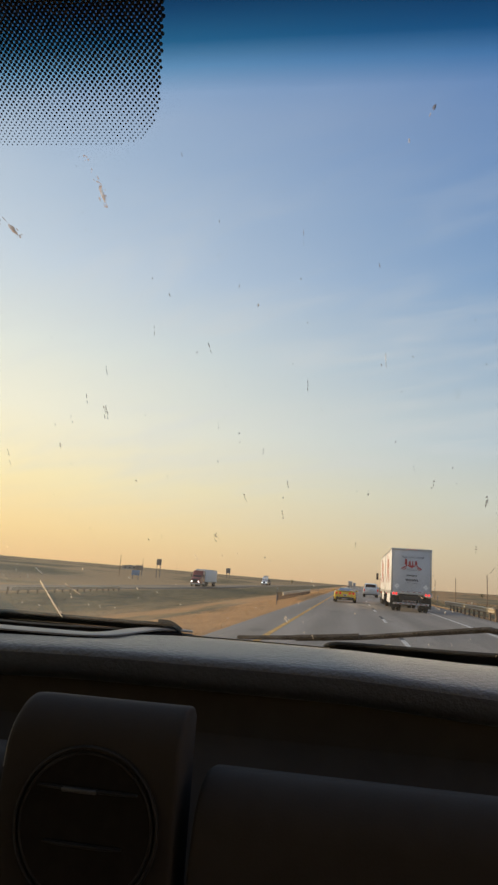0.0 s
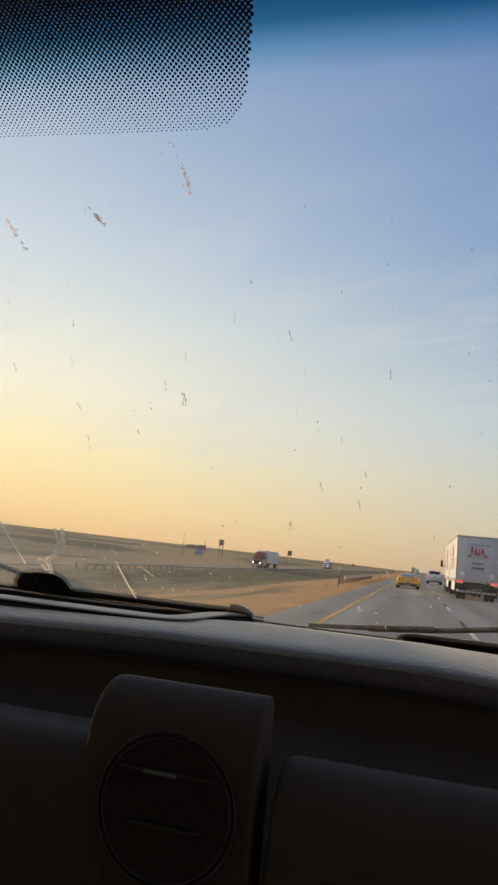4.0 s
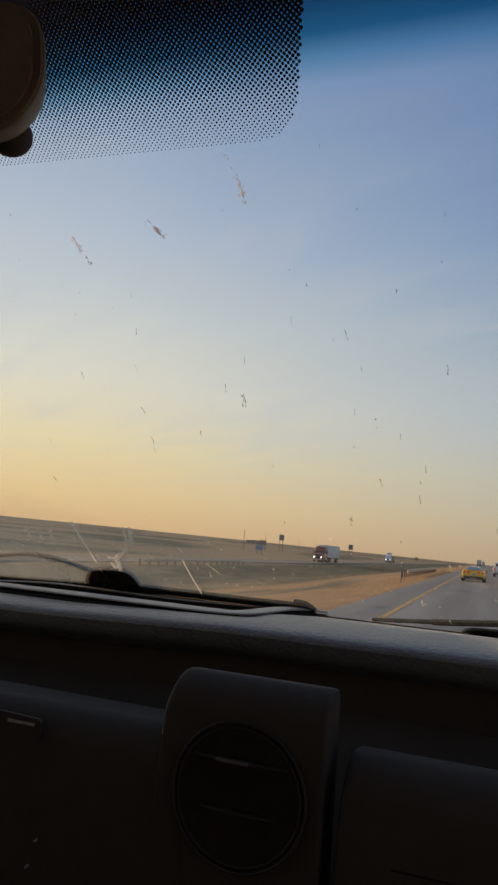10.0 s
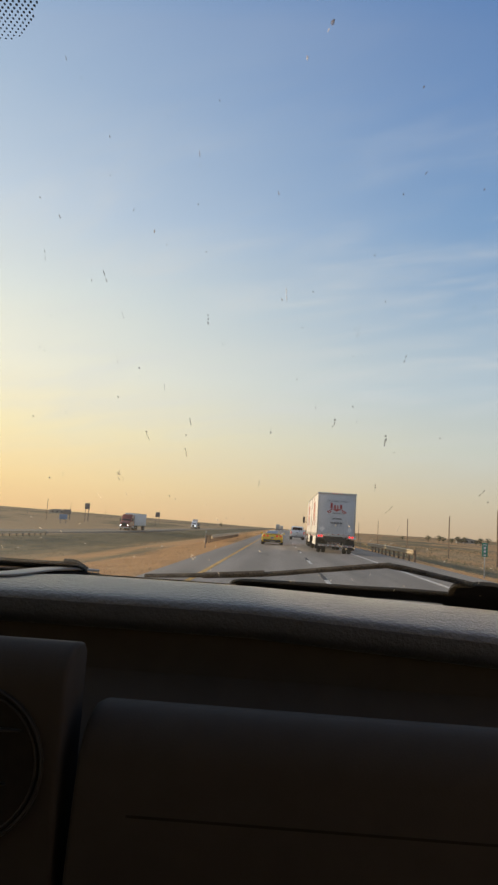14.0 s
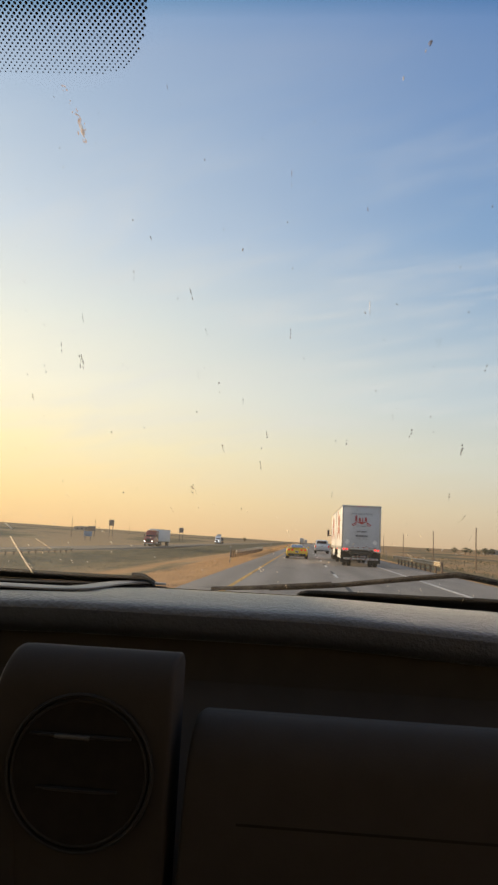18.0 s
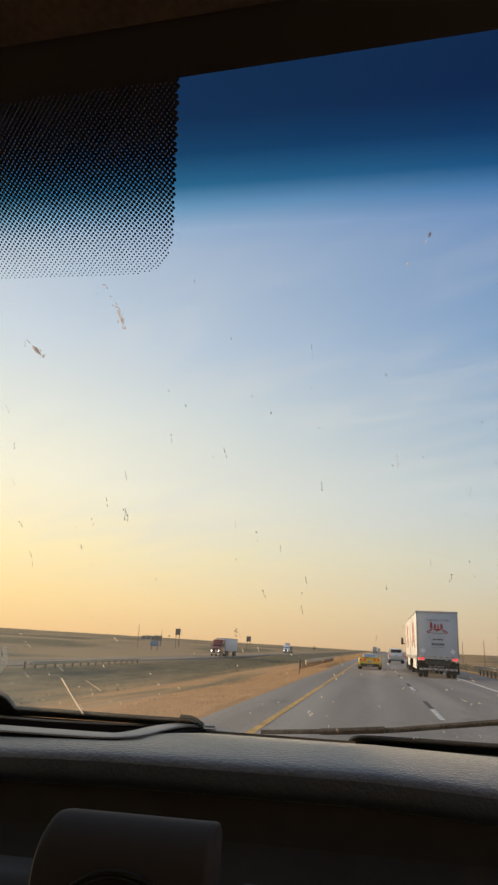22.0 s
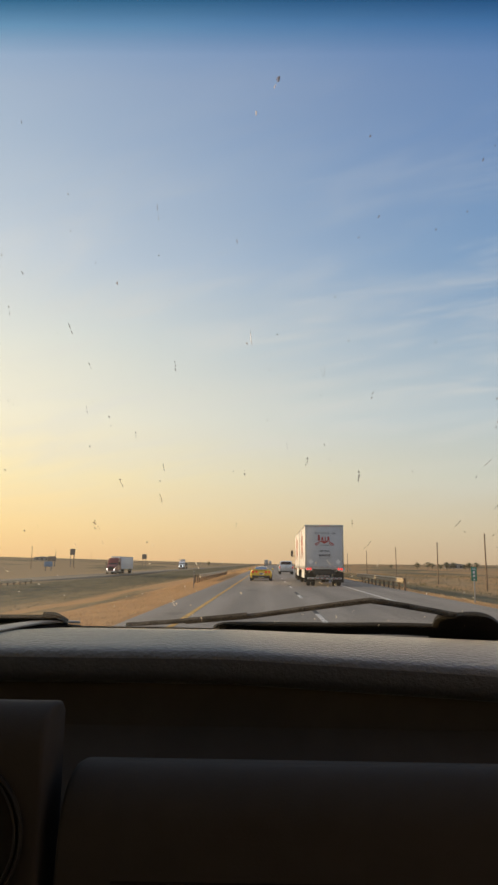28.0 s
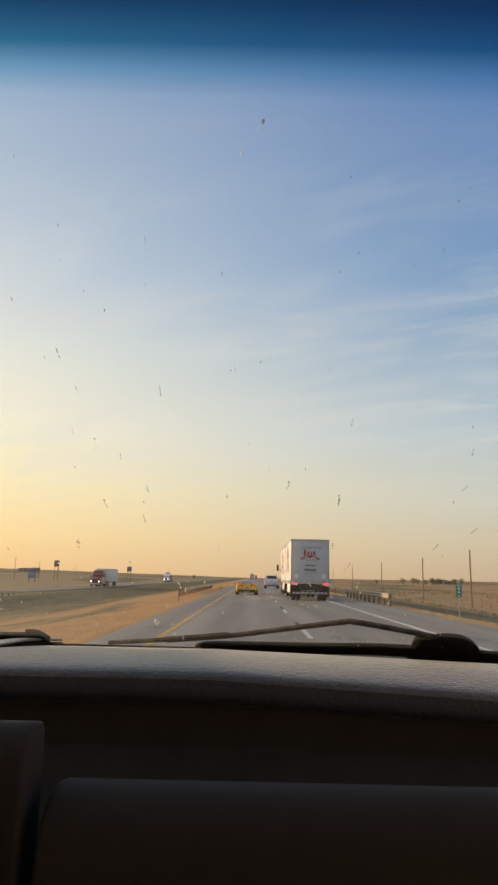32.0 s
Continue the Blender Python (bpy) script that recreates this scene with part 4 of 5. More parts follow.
mir = thing("rear_view_mirror", CAR @ pose(*MIRROR), "black rear-view mirror on a ball mount at the windscreen", "mirror")


def mirror_body():
    rings = []
    for y, k in ((0.0, 0.985), (0.002, 1.0), (0.005, 0.985), (0.012, 0.92), (0.021, 0.82), (0.028, 0.68), (0.032, 0.5)):
        rings.append([(x * (1 - (1 - k) * 0.5), y, z * k) for x, z in rounded(0.25, 0.0784, 0.032, 8)])
    return loft(rings)


m_at = pose(-0.035, 0, 0)
ob = part("mirror_shell", mirror_body(), mirror_plastic, mir, "dark brown moulded shell")
ob.matrix_local = m_at
ob = part("mirror_glass", prism(rounded(0.239, 0.068, 0.027, 8), 0.002, pose(0, -0.0016, 0)), mirror_face, mir, "mirror glass toned brown for its reflection")
ob.matrix_local = m_at
part("mount_stem", rod((0.0, 0.026, 0.01), (0.0, 0.085, 0.04), 0.008, 0.012, 14), mirror_plastic, mir)
bm = bmesh.new()
bmesh.ops.create_uvsphere(bm, u_segments=24, v_segments=14, radius=0.0128, matrix=Matrix.Translation((0.0483, 0.03, -0.021)) @ Matrix.Diagonal((1.05, 1.1, 0.95, 1)))
part("sensor_pod", bm, black_plastic, mir, "rounded black sensor pod")
part("lever", prism([(-0.016, -0.034), (0.002, -0.034), (0.0055, -0.0435), (0.0156, -0.0558), (0.0158, -0.0572), (0.0146, -0.0585), (0.0035, -0.059), (0.0005, -0.0575), (-0.0145, -0.0428)], 0.006, pose(0, 0.003, 0)), mirror_plastic, mir, "slanted day and night lever")

# ---- wipers ----


def dome(outline, depth):
    """A cover that swells from its outline on the glass outwards."""
    cx, cy = sum(p[0] for p in outline) / len(outline), sum(p[1] for p in outline) / len(outline)
    pts = flowing([(x, y, 0) for x, y in outline], 4)
    rings = [[(cx + (p.x - cx) * k, cy + (p.y - cy) * k, -0.001 - depth * q) for p in pts] for k, q in ((1.0, 0.0), (1.0, 0.35), (0.95, 0.7), (0.82, 0.92), (0.6, 1.0))]
    return loft(rings)


def wiper(label, hub, arm, arm_w, blade, blade_w, sleeve, arm_mat):
    w = thing("windscreen_wiper", GLASS, label, "wiper", "windscreen wipers")
    part("blade", bar_along([(a, b, -0.003) for a, b in blade], blade_w, 0.005, (0, 0, 1), 4, 8), rubber, w, "long black blade")
    part("arm", bar_along([(a, b, -0.0045) for a, b in arm], arm_w, 0.005, (0, 0, 1), 4, 8), arm_mat, w, "bent dusty arm")
    part("arm_sleeve", bar_along([(a, b, -0.0045) for a, b in sleeve], [0.0082] * len(sleeve), 0.006, (0, 0, 1), 2, 8), arm_mat, w, "flat spring sleeve of the arm")
    part("hub_cover", dome(hub, 0.008), rubber, w, "rounded hub cover")
    return w


wiper("black passenger-side wiper with bent arm, parked on the glass", [(0.221, 0.005), (0.2205, 0.037), (0.2225, 0.057), (0.24, 0.06), (0.247, 0.0645), (0.266, 0.066), (0.281, 0.061), (0.293, 0.05), (0.301, 0.034), (0.302, 0.005)],
      [(-0.13, 0.012), (-0.057, 0.026), (0.009, 0.039), (0.073, 0.0585), (0.141, 0.079), (0.15, 0.0795), (0.175, 0.0755), (0.243, 0.06)], [0.002, 0.005, 0.006, 0.0065, 0.0075, 0.0075, 0.0075, 0.007],
      [(-0.026, 0.012), (-0.014, 0.0185), (0.034, 0.022), (0.116, 0.026), (0.219, 0.031), (0.42, 0.022)], [0.006, 0.017, 0.019, 0.021, 0.023, 0.024], [(-0.06, 0.025), (-0.025, 0.0325), (0.012, 0.0415)], worn_rubber)
wiper("black driver-side wiper with bent arm, parked on the glass", [(-0.535, -0.01), (-0.53, 0.012), (-0.519, 0.028), (-0.505, 0.037), (-0.48, 0.043), (-0.458, 0.042), (-0.448, 0.033), (-0.444, 0.015), (-0.442, -0.01)],
      [(-0.846, -0.034), (-0.745, 0.008), (-0.669, 0.033), (-0.61, 0.047), (-0.572, 0.047), (-0.545, 0.04), (-0.51, 0.026)], [0.003, 0.005, 0.0055, 0.006, 0.006, 0.006, 0.006],
      [(-0.89, -0.047), (-0.744, -0.031), (-0.536, -0.007), (-0.434, 0.006), (-0.349, 0.011), (-0.275, 0.015), (-0.227, 0.0185), (-0.207, 0.017), (-0.2, 0.011)], [0.022, 0.021, 0.019, 0.018, 0.016, 0.015, 0.014, 0.012, 0.004], [(-0.745, 0.008), (-0.72, 0.017), (-0.69, 0.027)], dusty_rubber)
part("blade_cap", bar_along([(-0.226, 0.0245, -0.005), (-0.212, 0.0235, -0.005), (-0.2, 0.012, -0.005)], [0.006, 0.009, 0.004], 0.006, (0, 0, 1), 4, 8), rubber, bpy.data.objects["windscreen_wiper.001"], "rounded end cap of the blade")

# pale streaks and droppings low on the glass


def run_down(pts, widths, mat=None, name="streak"):
    """A dried run of uneven width along a smooth curve."""
    line = flowing([(x, y, 0) for x, y in pts], 6)
    rng = random.Random(len(pts) + int(1000 * abs(pts[0][0])))
    rings = []
    for i, p in enumerate(line):
        d = (line[min(i + 1, len(line) - 1)] - line[max(i - 1, 0)]).normalized()
        w = float(np.interp(i / 6, range(len(widths)), widths)) * 0.62 * rng.uniform(0.75, 1.25)
        s = Vector((-d.y, d.x, 0)) * w
        rings.append([p - s + Vector((0, 0, -0.0008)), p + Vector((0, 0, -0.0014)), p + s + Vector((0, 0, -0.0008))])
    return part(name, loft(rings, closed=False), mat or splat_pale, screen)


run_down([(-0.712, 0.124), (-0.719, 0.08), (-0.734, 0.025), (-0.742, -0.008)], [0.0045, 0.0045, 0.0045, 0.004])
run_down([(-0.501, 0.136), (-0.499, 0.103), (-0.497, 0.078), (-0.495, 0.055)], [0.004, 0.0028, 0.002, 0.0016])
run_down([(-0.561, 0.114), (-0.564, 0.1), (-0.566, 0.089)], [0.001, 0.003, 0.005], smear)
run_down([(-0.542, 0.121), (-0.545, 0.104), (-0.547, 0.087)], [0.003, 0.004, 0.006], smear)
run_down([(-0.579, 0.113), (-0.583, 0.1), (-0.587, 0.089)], [0.002, 0.003, 0.002], smear)
run_down([(-0.6, 0.087), (-0.57, 0.084), (-0.54, 0.085)], [0.002, 0.004, 0.002], smear)
run_down([(-0.36, 0.087), (-0.357, 0.061), (-0.353, 0.032), (-0.35, 0.015)], [0.0012, 0.0015, 0.0018, 0.0012])
run_down([(-0.33, 0.087), (-0.322, 0.078), (-0.314, 0.068)], [0.0006, 0.0011, 0.0007], smear)
run_down([(-0.359, 0.111), (-0.354, 0.101)], [0.002, 0.0012])
run_down([(-0.69, 0.299), (-0.69, 0.27), (-0.692, 0.232), (-0.7, 0.188), (-0.717, 0.102)], [0.0008, 0.0016, 0.0022, 0.0028, 0.0036], hairline)
run_down([(-0.671, 0.284), (-0.622, 0.303), (-0.569, 0.324)], [0.0004, 0.0009, 0.0004], hairline)
# a wiper's faint trail
run_down([(-0.72, 0.0812), (-0.6865, 0.0822), (-0.5923, 0.084), (-0.55, 0.0862), (-0.502, 0.0871)], [0.0003, 0.0007, 0.001, 0.0014, 0.0003], smear, "wipe_trail")
run_down([(0.0135, 0.4195), (0.0145, 0.4085)], [0.0006, 0.0009], hairline, "streak")
run_down([(-0.416, 0.139), (-0.424, 0.112), (-0.442, 0.087), (-0.456, 0.071), (-0.464, 0.063)], [0.004, 0.0065, 0.005, 0.005, 0.004], smear, "dropping")
run_down([(-0.426, 0.137), (-0.429, 0.12), (-0.432, 0.106)], [0.004, 0.003, 0.003], smear, "dropping")
run_down([(-0.443, 0.085), (-0.456, 0.074), (-0.459, 0.064), (-0.462, 0.042)], [0.003, 0.006, 0.006, 0.0055], name="dropping")
run_down([(-0.473, 0.07), (-0.466, 0.071), (-0.46, 0.068)], [0.004, 0.004, 0.003], name="dropping")
run_down([(-0.47, 0.06), (-0.467, 0.047)], [0.003, 0.006], name="dropping")
rng = random.Random(5)
for k in range(130):
    x, s = rng.uniform(-0.7, 0.36), rng.uniform(0.03, 0.17)
    big = k % 4 == 0
    splat(x, s, rng.uniform(0.0009, 0.002) * (1.3 if big else 1.0), rng.uniform(0.0016, 0.005) * (1.5 if big else 1.0), rng.gauss(-0.2, 0.4), splat_pale, 200 + k, 2 if big else 1, "pale_speck")

# ---- cab shell ----


def shell(name, boxes, label, mat, category="cab shell"):
    bm = bmesh.new()
    for c, size in boxes:
        box(c, size, 0.0, bm)
    ob = part(name, bm, mat)
    ob.matrix_world = DASH
    return tagged(ob, label, category, kind="structure")


def header():
    edge = [(-1.15, 0.6535), (-0.6, 0.6705), (-0.12, 0.692), (0.06, 0.7012), (0.52, 0.7205)]
    rings = []
    for x, s in edge:
        e = s + 0.03
        rings.append([(x, e + 0.02, -0.012), (x, e, -0.002), (x, e - 0.001, 0.006), (x, e + 0.012, 0.014), (x, e + 0.16, 0.02), (x, e + 0.16, -0.03)])
    ob = part("ceiling_header", loft(rings), headliner)
    ob.matrix_world = GLASS
    tagged(ob, "dark brown cloth header above the windscreen", "headliner", kind="structure")
    part("upper_band", loft([[(x, s, 0.0024), (x, s + 0.045, 0.0024)] for x, s in edge], closed=False), ceramic, screen, "black border along the upper edge", flat=True)


header()
shell("ceiling", [((-0.35, -0.72, 2.0), (1.9, 1.76, 0.03))], "dark brown cloth headliner", headliner, "headliner")
# walls out of view; openings set the cab's light, front-left box blocks sun
shell("wall_left", [((-1.27, -0.4, 0.95), (0.06, 2.6, 1.1)), ((-1.27, -0.4, 1.96), (0.06, 2.5, 0.08)), ((-1.27, -0.35, 1.7), (0.06, 0.12, 0.6)), ((-1.27, -1.6, 1.7), (0.06, 0.2, 0.6)), ((-1.27, 0.69, 1.62), (0.06, 0.36, 0.3))], "unseen door wall and pillars, tan to bounce light", bounce_trim)
shell("wall_right", [((0.57, -0.4, 0.95), (0.06, 2.6, 1.1)), ((0.57, -0.4, 1.96), (0.06, 2.5, 0.08)), ((0.57, -0.35, 1.7), (0.06, 0.12, 0.6)), ((0.57, -1.05, 1.7), (0.06, 1.3, 0.6)), ((0.57, 0.62, 1.62), (0.06, 0.5, 0.3))], "unseen door wall and pillars, tan to bounce light", bounce_trim)
shell("wall_back", [((-0.35, -1.68, 0.95), (1.9, 0.06, 1.2)), ((-0.35, -1.68, 1.9), (1.9, 0.06, 0.24)), ((-1.1, -1.68, 1.65), (0.36, 0.06, 0.4)), ((0.4, -1.68, 1.65), (0.36, 0.06, 0.4))], "unseen back wall with window opening, tan to bounce light", bounce_trim)
shell("floor", [((-0.35, -0.4, 0.4), (1.9, 2.7, 0.05)), ((-0.35, 0.98, 0.95), (1.9, 0.05, 1.1))], "dark cab floor and bulkhead", black_plastic, "floor")

# ---- vehicles ----


def wheel(parent, x, y, r, w, rim_mat=alloy, rim_r=0.6):
    bm = bmesh.new()
    rings = []
    for k in range(25):
        a = k * math.tau / 24
        c, s = math.cos(a), math.sin(a)
        rings.append([(dx, y + q * c, r + q * s) for dx, q in ((x - w / 2, r * 0.6), (x - w / 2, r * 0.9), (x - w * 0.38, r), (x + w * 0.38, r), (x + w / 2, r * 0.9), (x + w / 2, r * 0.6))])
    loft(rings, bm, caps=False)
    ty = part("wheel", bm, tyre_black, parent)
    part("rim", rod((x - w * 0.46, y, r), (x + w * 0.46, y, r), r * rim_r, r * rim_r, 16), rim_mat, ty)
    return ty


def emblem(parent, m, size, mat=emblem_red):
    """A plain device: four tapering bars over an arched ribbon with two loops."""
    bm = bmesh.new()
    for x, w, h in ((-0.32, 0.15, 0.36), (-0.11, 0.14, 0.24), (0.06, 0.08, 0.24), (0.25, 0.15, 0.26)):
        prism([(x - w / 2, 0.02), (x + w / 2, 0.02), (x + w * 0.3, h), (x - w * 0.35, h)], 0.012, bm=bm)
    prism([(-0.3, 0.0), (0.3, 0.0), (0.12, -0.1), (0.0, -0.17), (-0.12, -0.1)], 0.012, bm=bm)
    for sgn in (-1, 1):
        pts = [(sgn * (0.28 + 0.3 * t), 0, -0.02 - 0.16 * math.sin(t * math.pi / 2)) for t in (0, 0.25, 0.5, 0.75, 1)]
        pts += [(sgn * 0.5, 0, -0.25), (sgn * 0.38, 0, -0.23), (sgn * 0.3, 0, -0.12)]
        strip(pts, [0.06, 0.055, 0.05, 0.05, 0.05, 0.05, 0.045, 0.03], 0.012, (0, 1, 0), bm)
    bmesh.ops.scale(bm, vec=(size, 1, size), verts=bm.verts)
    ob = part("emblem", bm, mat, parent, "dark red painted device")
    ob.matrix_local = m
    return ob


def words(parent, text, m, size, mat=ink):
    cu = bpy.data.curves.new("lettering", "FONT")
    cu.body, cu.size, cu.align_x, cu.extrude = text, size, "CENTER", 0.003
    cu.materials.append(mat)
    ob = new("lettering", cu)
    ob.parent = parent
    ob.matrix_local = m @ pose(0, 0, 0, 90)
    return ob


def trailer(parent, y0, length, tail):
    """A dry-van trailer whose rear stands at y0."""
    w, z0, z1 = 2.58, 1.12, 4.08
    body = part("trailer_box", box((0, y0 + length / 2, (z0 + z1) / 2), (w, length, z1 - z0), 0.03), trailer_white, parent, "white box trailer")
    for sgn in (-1, 1):
        part("lower_rail", box((sgn * (w / 2 + 0.012), y0 + length / 2, z0 + 0.1), (0.03, length - 0.02, 0.2), 0.008), steel, body)
        part("upper_rail", box((sgn * (w / 2 + 0.01), y0 + length / 2, z1 - 0.06), (0.025, length - 0.02, 0.12), 0.006), steel, body)
        for k in range(1, 7):
            part("side_seam", box((sgn * (w / 2 + 0.004), y0 + length * k / 7, (z0 + z1) / 2 + 0.05), (0.008, 0.02, z1 - z0 - 0.4)), trailer_white, body)
        emblem(body, pose(sgn * (w / 2 + 0.018), y0 + length * 0.5, 2.7, 0, 0, 90 * sgn), 3.3, emblem_faded)
    part("chassis", box((0, y0 + length / 2, 1.0), (1.0, length - 0.6, 0.24), 0.02), dark_steel, body)
    for sgn in (-1, 1):
        part("corner_post", box((sgn * (w / 2 - 0.05), y0 - 0.012, (z0 + z1) / 2), (0.1, 0.03, z1 - z0), 0.006), steel, body)
    part("door_header", box((0, y0 - 0.012, z1 - 0.07), (w - 0.2, 0.03, 0.14), 0.006), steel, body)
    part("door_sill", box((0, y0 - 0.02, z0 + 0.09), (w - 0.2, 0.05, 0.18), 0.008), steel, body)
    if tail:
        door = part("rear_door", box((0, y0 - 0.006, 2.66), (w - 0.24, 0.02, 2.68), 0.004), door_white, body, "dusty white roll-up door, greyed as in shade")
        for sgn in (-1, 1):
            part("door_mark", box((sgn * 0.97, y0 - 0.02, 3.87), (0.3, 0.006, 0.025)), steel, door)
            part("door_mark", box((sgn * 1.11, y0 - 0.02, 3.72), (0.025, 0.006, 0.3)), steel, door)
            part("diamond_plate", box((sgn * 0.92, y0 - 0.02, 1.62), (0.26, 0.006, 0.26), turn=pose(0, 0, 0, 0, 45, 0)), trailer_white, door)
        emblem(door, pose(0, y0 - 0.032, 3.0), 1.12)
        words(door, "WE'RE HIRING DRIVERS", pose(0.05, y0 - 0.02, 3.47), 0.135)
        words(door, "LTL Freight", pose(0.0, y0 - 0.02, 2.66), 0.14)
        for z, ww, h in ((2.33, 0.66, 0.09), (2.04, 0.8, 0.13), (1.85, 0.92, 0.015)):
            for k in range(8 if h > 0.05 else 2):
                n = 8 if h > 0.05 else 2
                part("text_bar", box((0.02 + ww * ((k + 0.5) / n - 0.5), y0 - 0.02, z), (ww / n * 0.7, 0.006, h)), ink, door)
        for k in range(6):
            part("reflective_tape", box((-0.9 + 0.36 * k, y0 - 0.05, 1.28), (0.16, 0.006, 0.035)), tape_red, body, "dull red reflective tape")
        for k in range(5):
            part("marker_lamp", box((-0.3 + 0.15 * k, y0 - 0.035, z1 - 0.05), (0.06, 0.02, 0.03), 0.006), lens_red, body)
    for x in (-1.13, -0.94, 0.94, 1.13):
        lamp = rod((x, y0 - 0.03, 1.14), (x, y0 - 0.065, 1.14), 0.075, 0.06, 14)
        part("tail_lamp", lamp, lamp_red, body, "lit red tail lamp")
    part("underride_guard", box((0, y0 + 0.05, 0.52), (2.3, 0.1, 0.12), 0.01), steel, body, "striped bumper bar")
    part("under_frame", box((0, y0 + 0.12, 0.93), (1.5, 0.1, 0.3), 0.02), dark_steel, body)
    for k in range(7):
        part("guard_tape", box((-0.96 + 0.32 * k, y0 - 0.004, 0.52), (0.16, 0.008, 0.05)), tape_red, body, "dull red reflective tape")
    for sgn in (-1, 1):
        part("lamp_plate", box((sgn * 1.03, y0 - 0.018, 1.14), (0.42, 0.03, 0.2), 0.008), trailer_white, body)
    for x in (-0.6, 0.6):
        part("guard_post", box((x, y0 + 0.08, 0.8), (0.1, 0.08, 0.55)), dark_steel, body)
        part("mud_flap", box((x * 1.7, y0 + 0.45, 0.6), (0.6, 0.02, 0.7), 0.01), tyre_black, body)
    part("axle", rod((-1.0, y0 + 1.2, 0.5), (1.0, y0 + 1.2, 0.5), 0.07), dark_steel, body)
    for x in (-1.05, -0.72, 0.72, 1.05):
        wheel(parent, x, y0 + 1.2, 0.5, 0.26, steel)
    part("side_skirt", box((-1.2, y0 + length * 0.55, 0.78), (0.03, length * 0.5, 0.62), 0.008), trailer_white, body)
    part("side_skirt", box((1.2, y0 + length * 0.55, 0.78), (0.03, length * 0.5, 0.62), 0.008), trailer_white, body)
    return body


def tractor(parent, y0, paint, sleeper):
    """A highway tractor whose cab's back stands at y0, nose towards +y."""
    n = 1.5 if sleeper else 0.2
    top = 3.7 if sleeper else 3.0
    prof = [(0.0, 0.95), (0.0, top - 0.15), (0.15, top), (n + 0.7, top), (n + 1.25, top - 0.55), (n + 1.75, 2.25), (n + 2.1, 2.05), (n + 3.5, 1.8), (n + 3.75, 1.55), (n + 3.8, 0.75), (n + 3.2, 0.6), (0.6, 0.75)]
    rings = []
    for x, k in ((-1.2, 0.96), (-1.12, 1.0), (-0.6, 1.01), (0.6, 1.01), (1.12, 1.0), (1.2, 0.96)):
        rings.append([(x * (1 - 0.16 * max(0, (y - n - 2.0)) / 1.8), y0 + y, 0.8 + (z - 0.8) * k) for y, z in prof])
    cab = part("cab", loft(rings), paint, parent, "tall truck cab")
    part("windshield", prism([(-1.0, 2.25), (1.0, 2.25), (0.95, 2.95), (-0.95, 2.95)], 0.02, pose(0, y0 + n + 1.78, 2.25, 35) @ pose(0, 0, -2.25)), tinted, cab)
    for sgn in (-1, 1):
        part("side_window", prism([(0.0, 2.2), (0.95, 2.2), (0.7, 2.85), (0.0, 2.85)], 0.02, pose(sgn * 1.215, y0 + n + 0.35, 0, 0, 0, 90)), tinted, cab)
        part("mirror_arm", rod((sgn * 1.2, y0 + n + 1.45, 2.2), (sgn * 1.5, y0 + n + 1.5, 2.25), 0.025), dark_steel, cab)
        part("side_mirror", box((sgn * 1.52, y0 + n + 1.5, 2.45), (0.2, 0.12, 0.6), 0.03), dark_steel, cab, "tall side mirror")
        part("stack", rod((sgn * 1.05, y0 - 0.12, 1.0), (sgn * 1.05, y0 - 0.12, top + 0.2), 0.07), steel, cab)
        part("headlamp", rod((sgn * 0.85, y0 + n + 3.72, 1.15), (sgn * 0.85, y0 + n + 3.84, 1.15), 0.13, 0.12, 14), lamp_white, cab, "lit headlamp")
        part("fuel_tank", rod((sgn * 0.95, y0 + 0.2, 0.75), (sgn * 0.95, y0 + n + 0.9, 0.75), 0.3, 0.3, 16), alloy, cab)
        wheel(parent, sgn * 1.0, y0 + n + 2.7, 0.5, 0.3, alloy)
        for yy in (-0.3, -1.6):
            wheel(parent, sgn * 0.92, y0 + yy, 0.5, 0.52, alloy)
    part("grille", box((0, y0 + n + 3.8, 1.35), (1.1, 0.05, 0.8), 0.02), dark_steel, cab)
    part("bumper", box((0, y0 + n + 3.75, 0.6), (2.3, 0.25, 0.32), 0.05), alloy, cab)
    part("frame_rails", box((0, y0 - 0.8, 0.85), (0.9, 3.4, 0.24), 0.02), dark_steel, parent)
    for x in (-0.9, -0.45, 0, 0.45, 0.9):
        part("roof_lamp", box((x, y0 + n + 0.75, top + 0.03), (0.1, 0.08, 0.05), 0.01), lamp_amber, cab)
    part("door_lamp", box((-1.22, y0 + n + 0.2, 1.55), (0.03, 0.12, 0.06), 0.01), lamp_amber, cab)
    return cab


def freight_truck(m):
    t = thing("freight_truck", m, "white double-trailer freight truck with red cab in the outer lane", "truck")
    trailer(t, 0.0, 8.5, True)
    trailer(t, 9.3, 8.5, False)
    tractor(t, 18.9, car_red, False)


freight_truck(pose(3.9, 45.6, 0.02, 0, 0, -0.3))


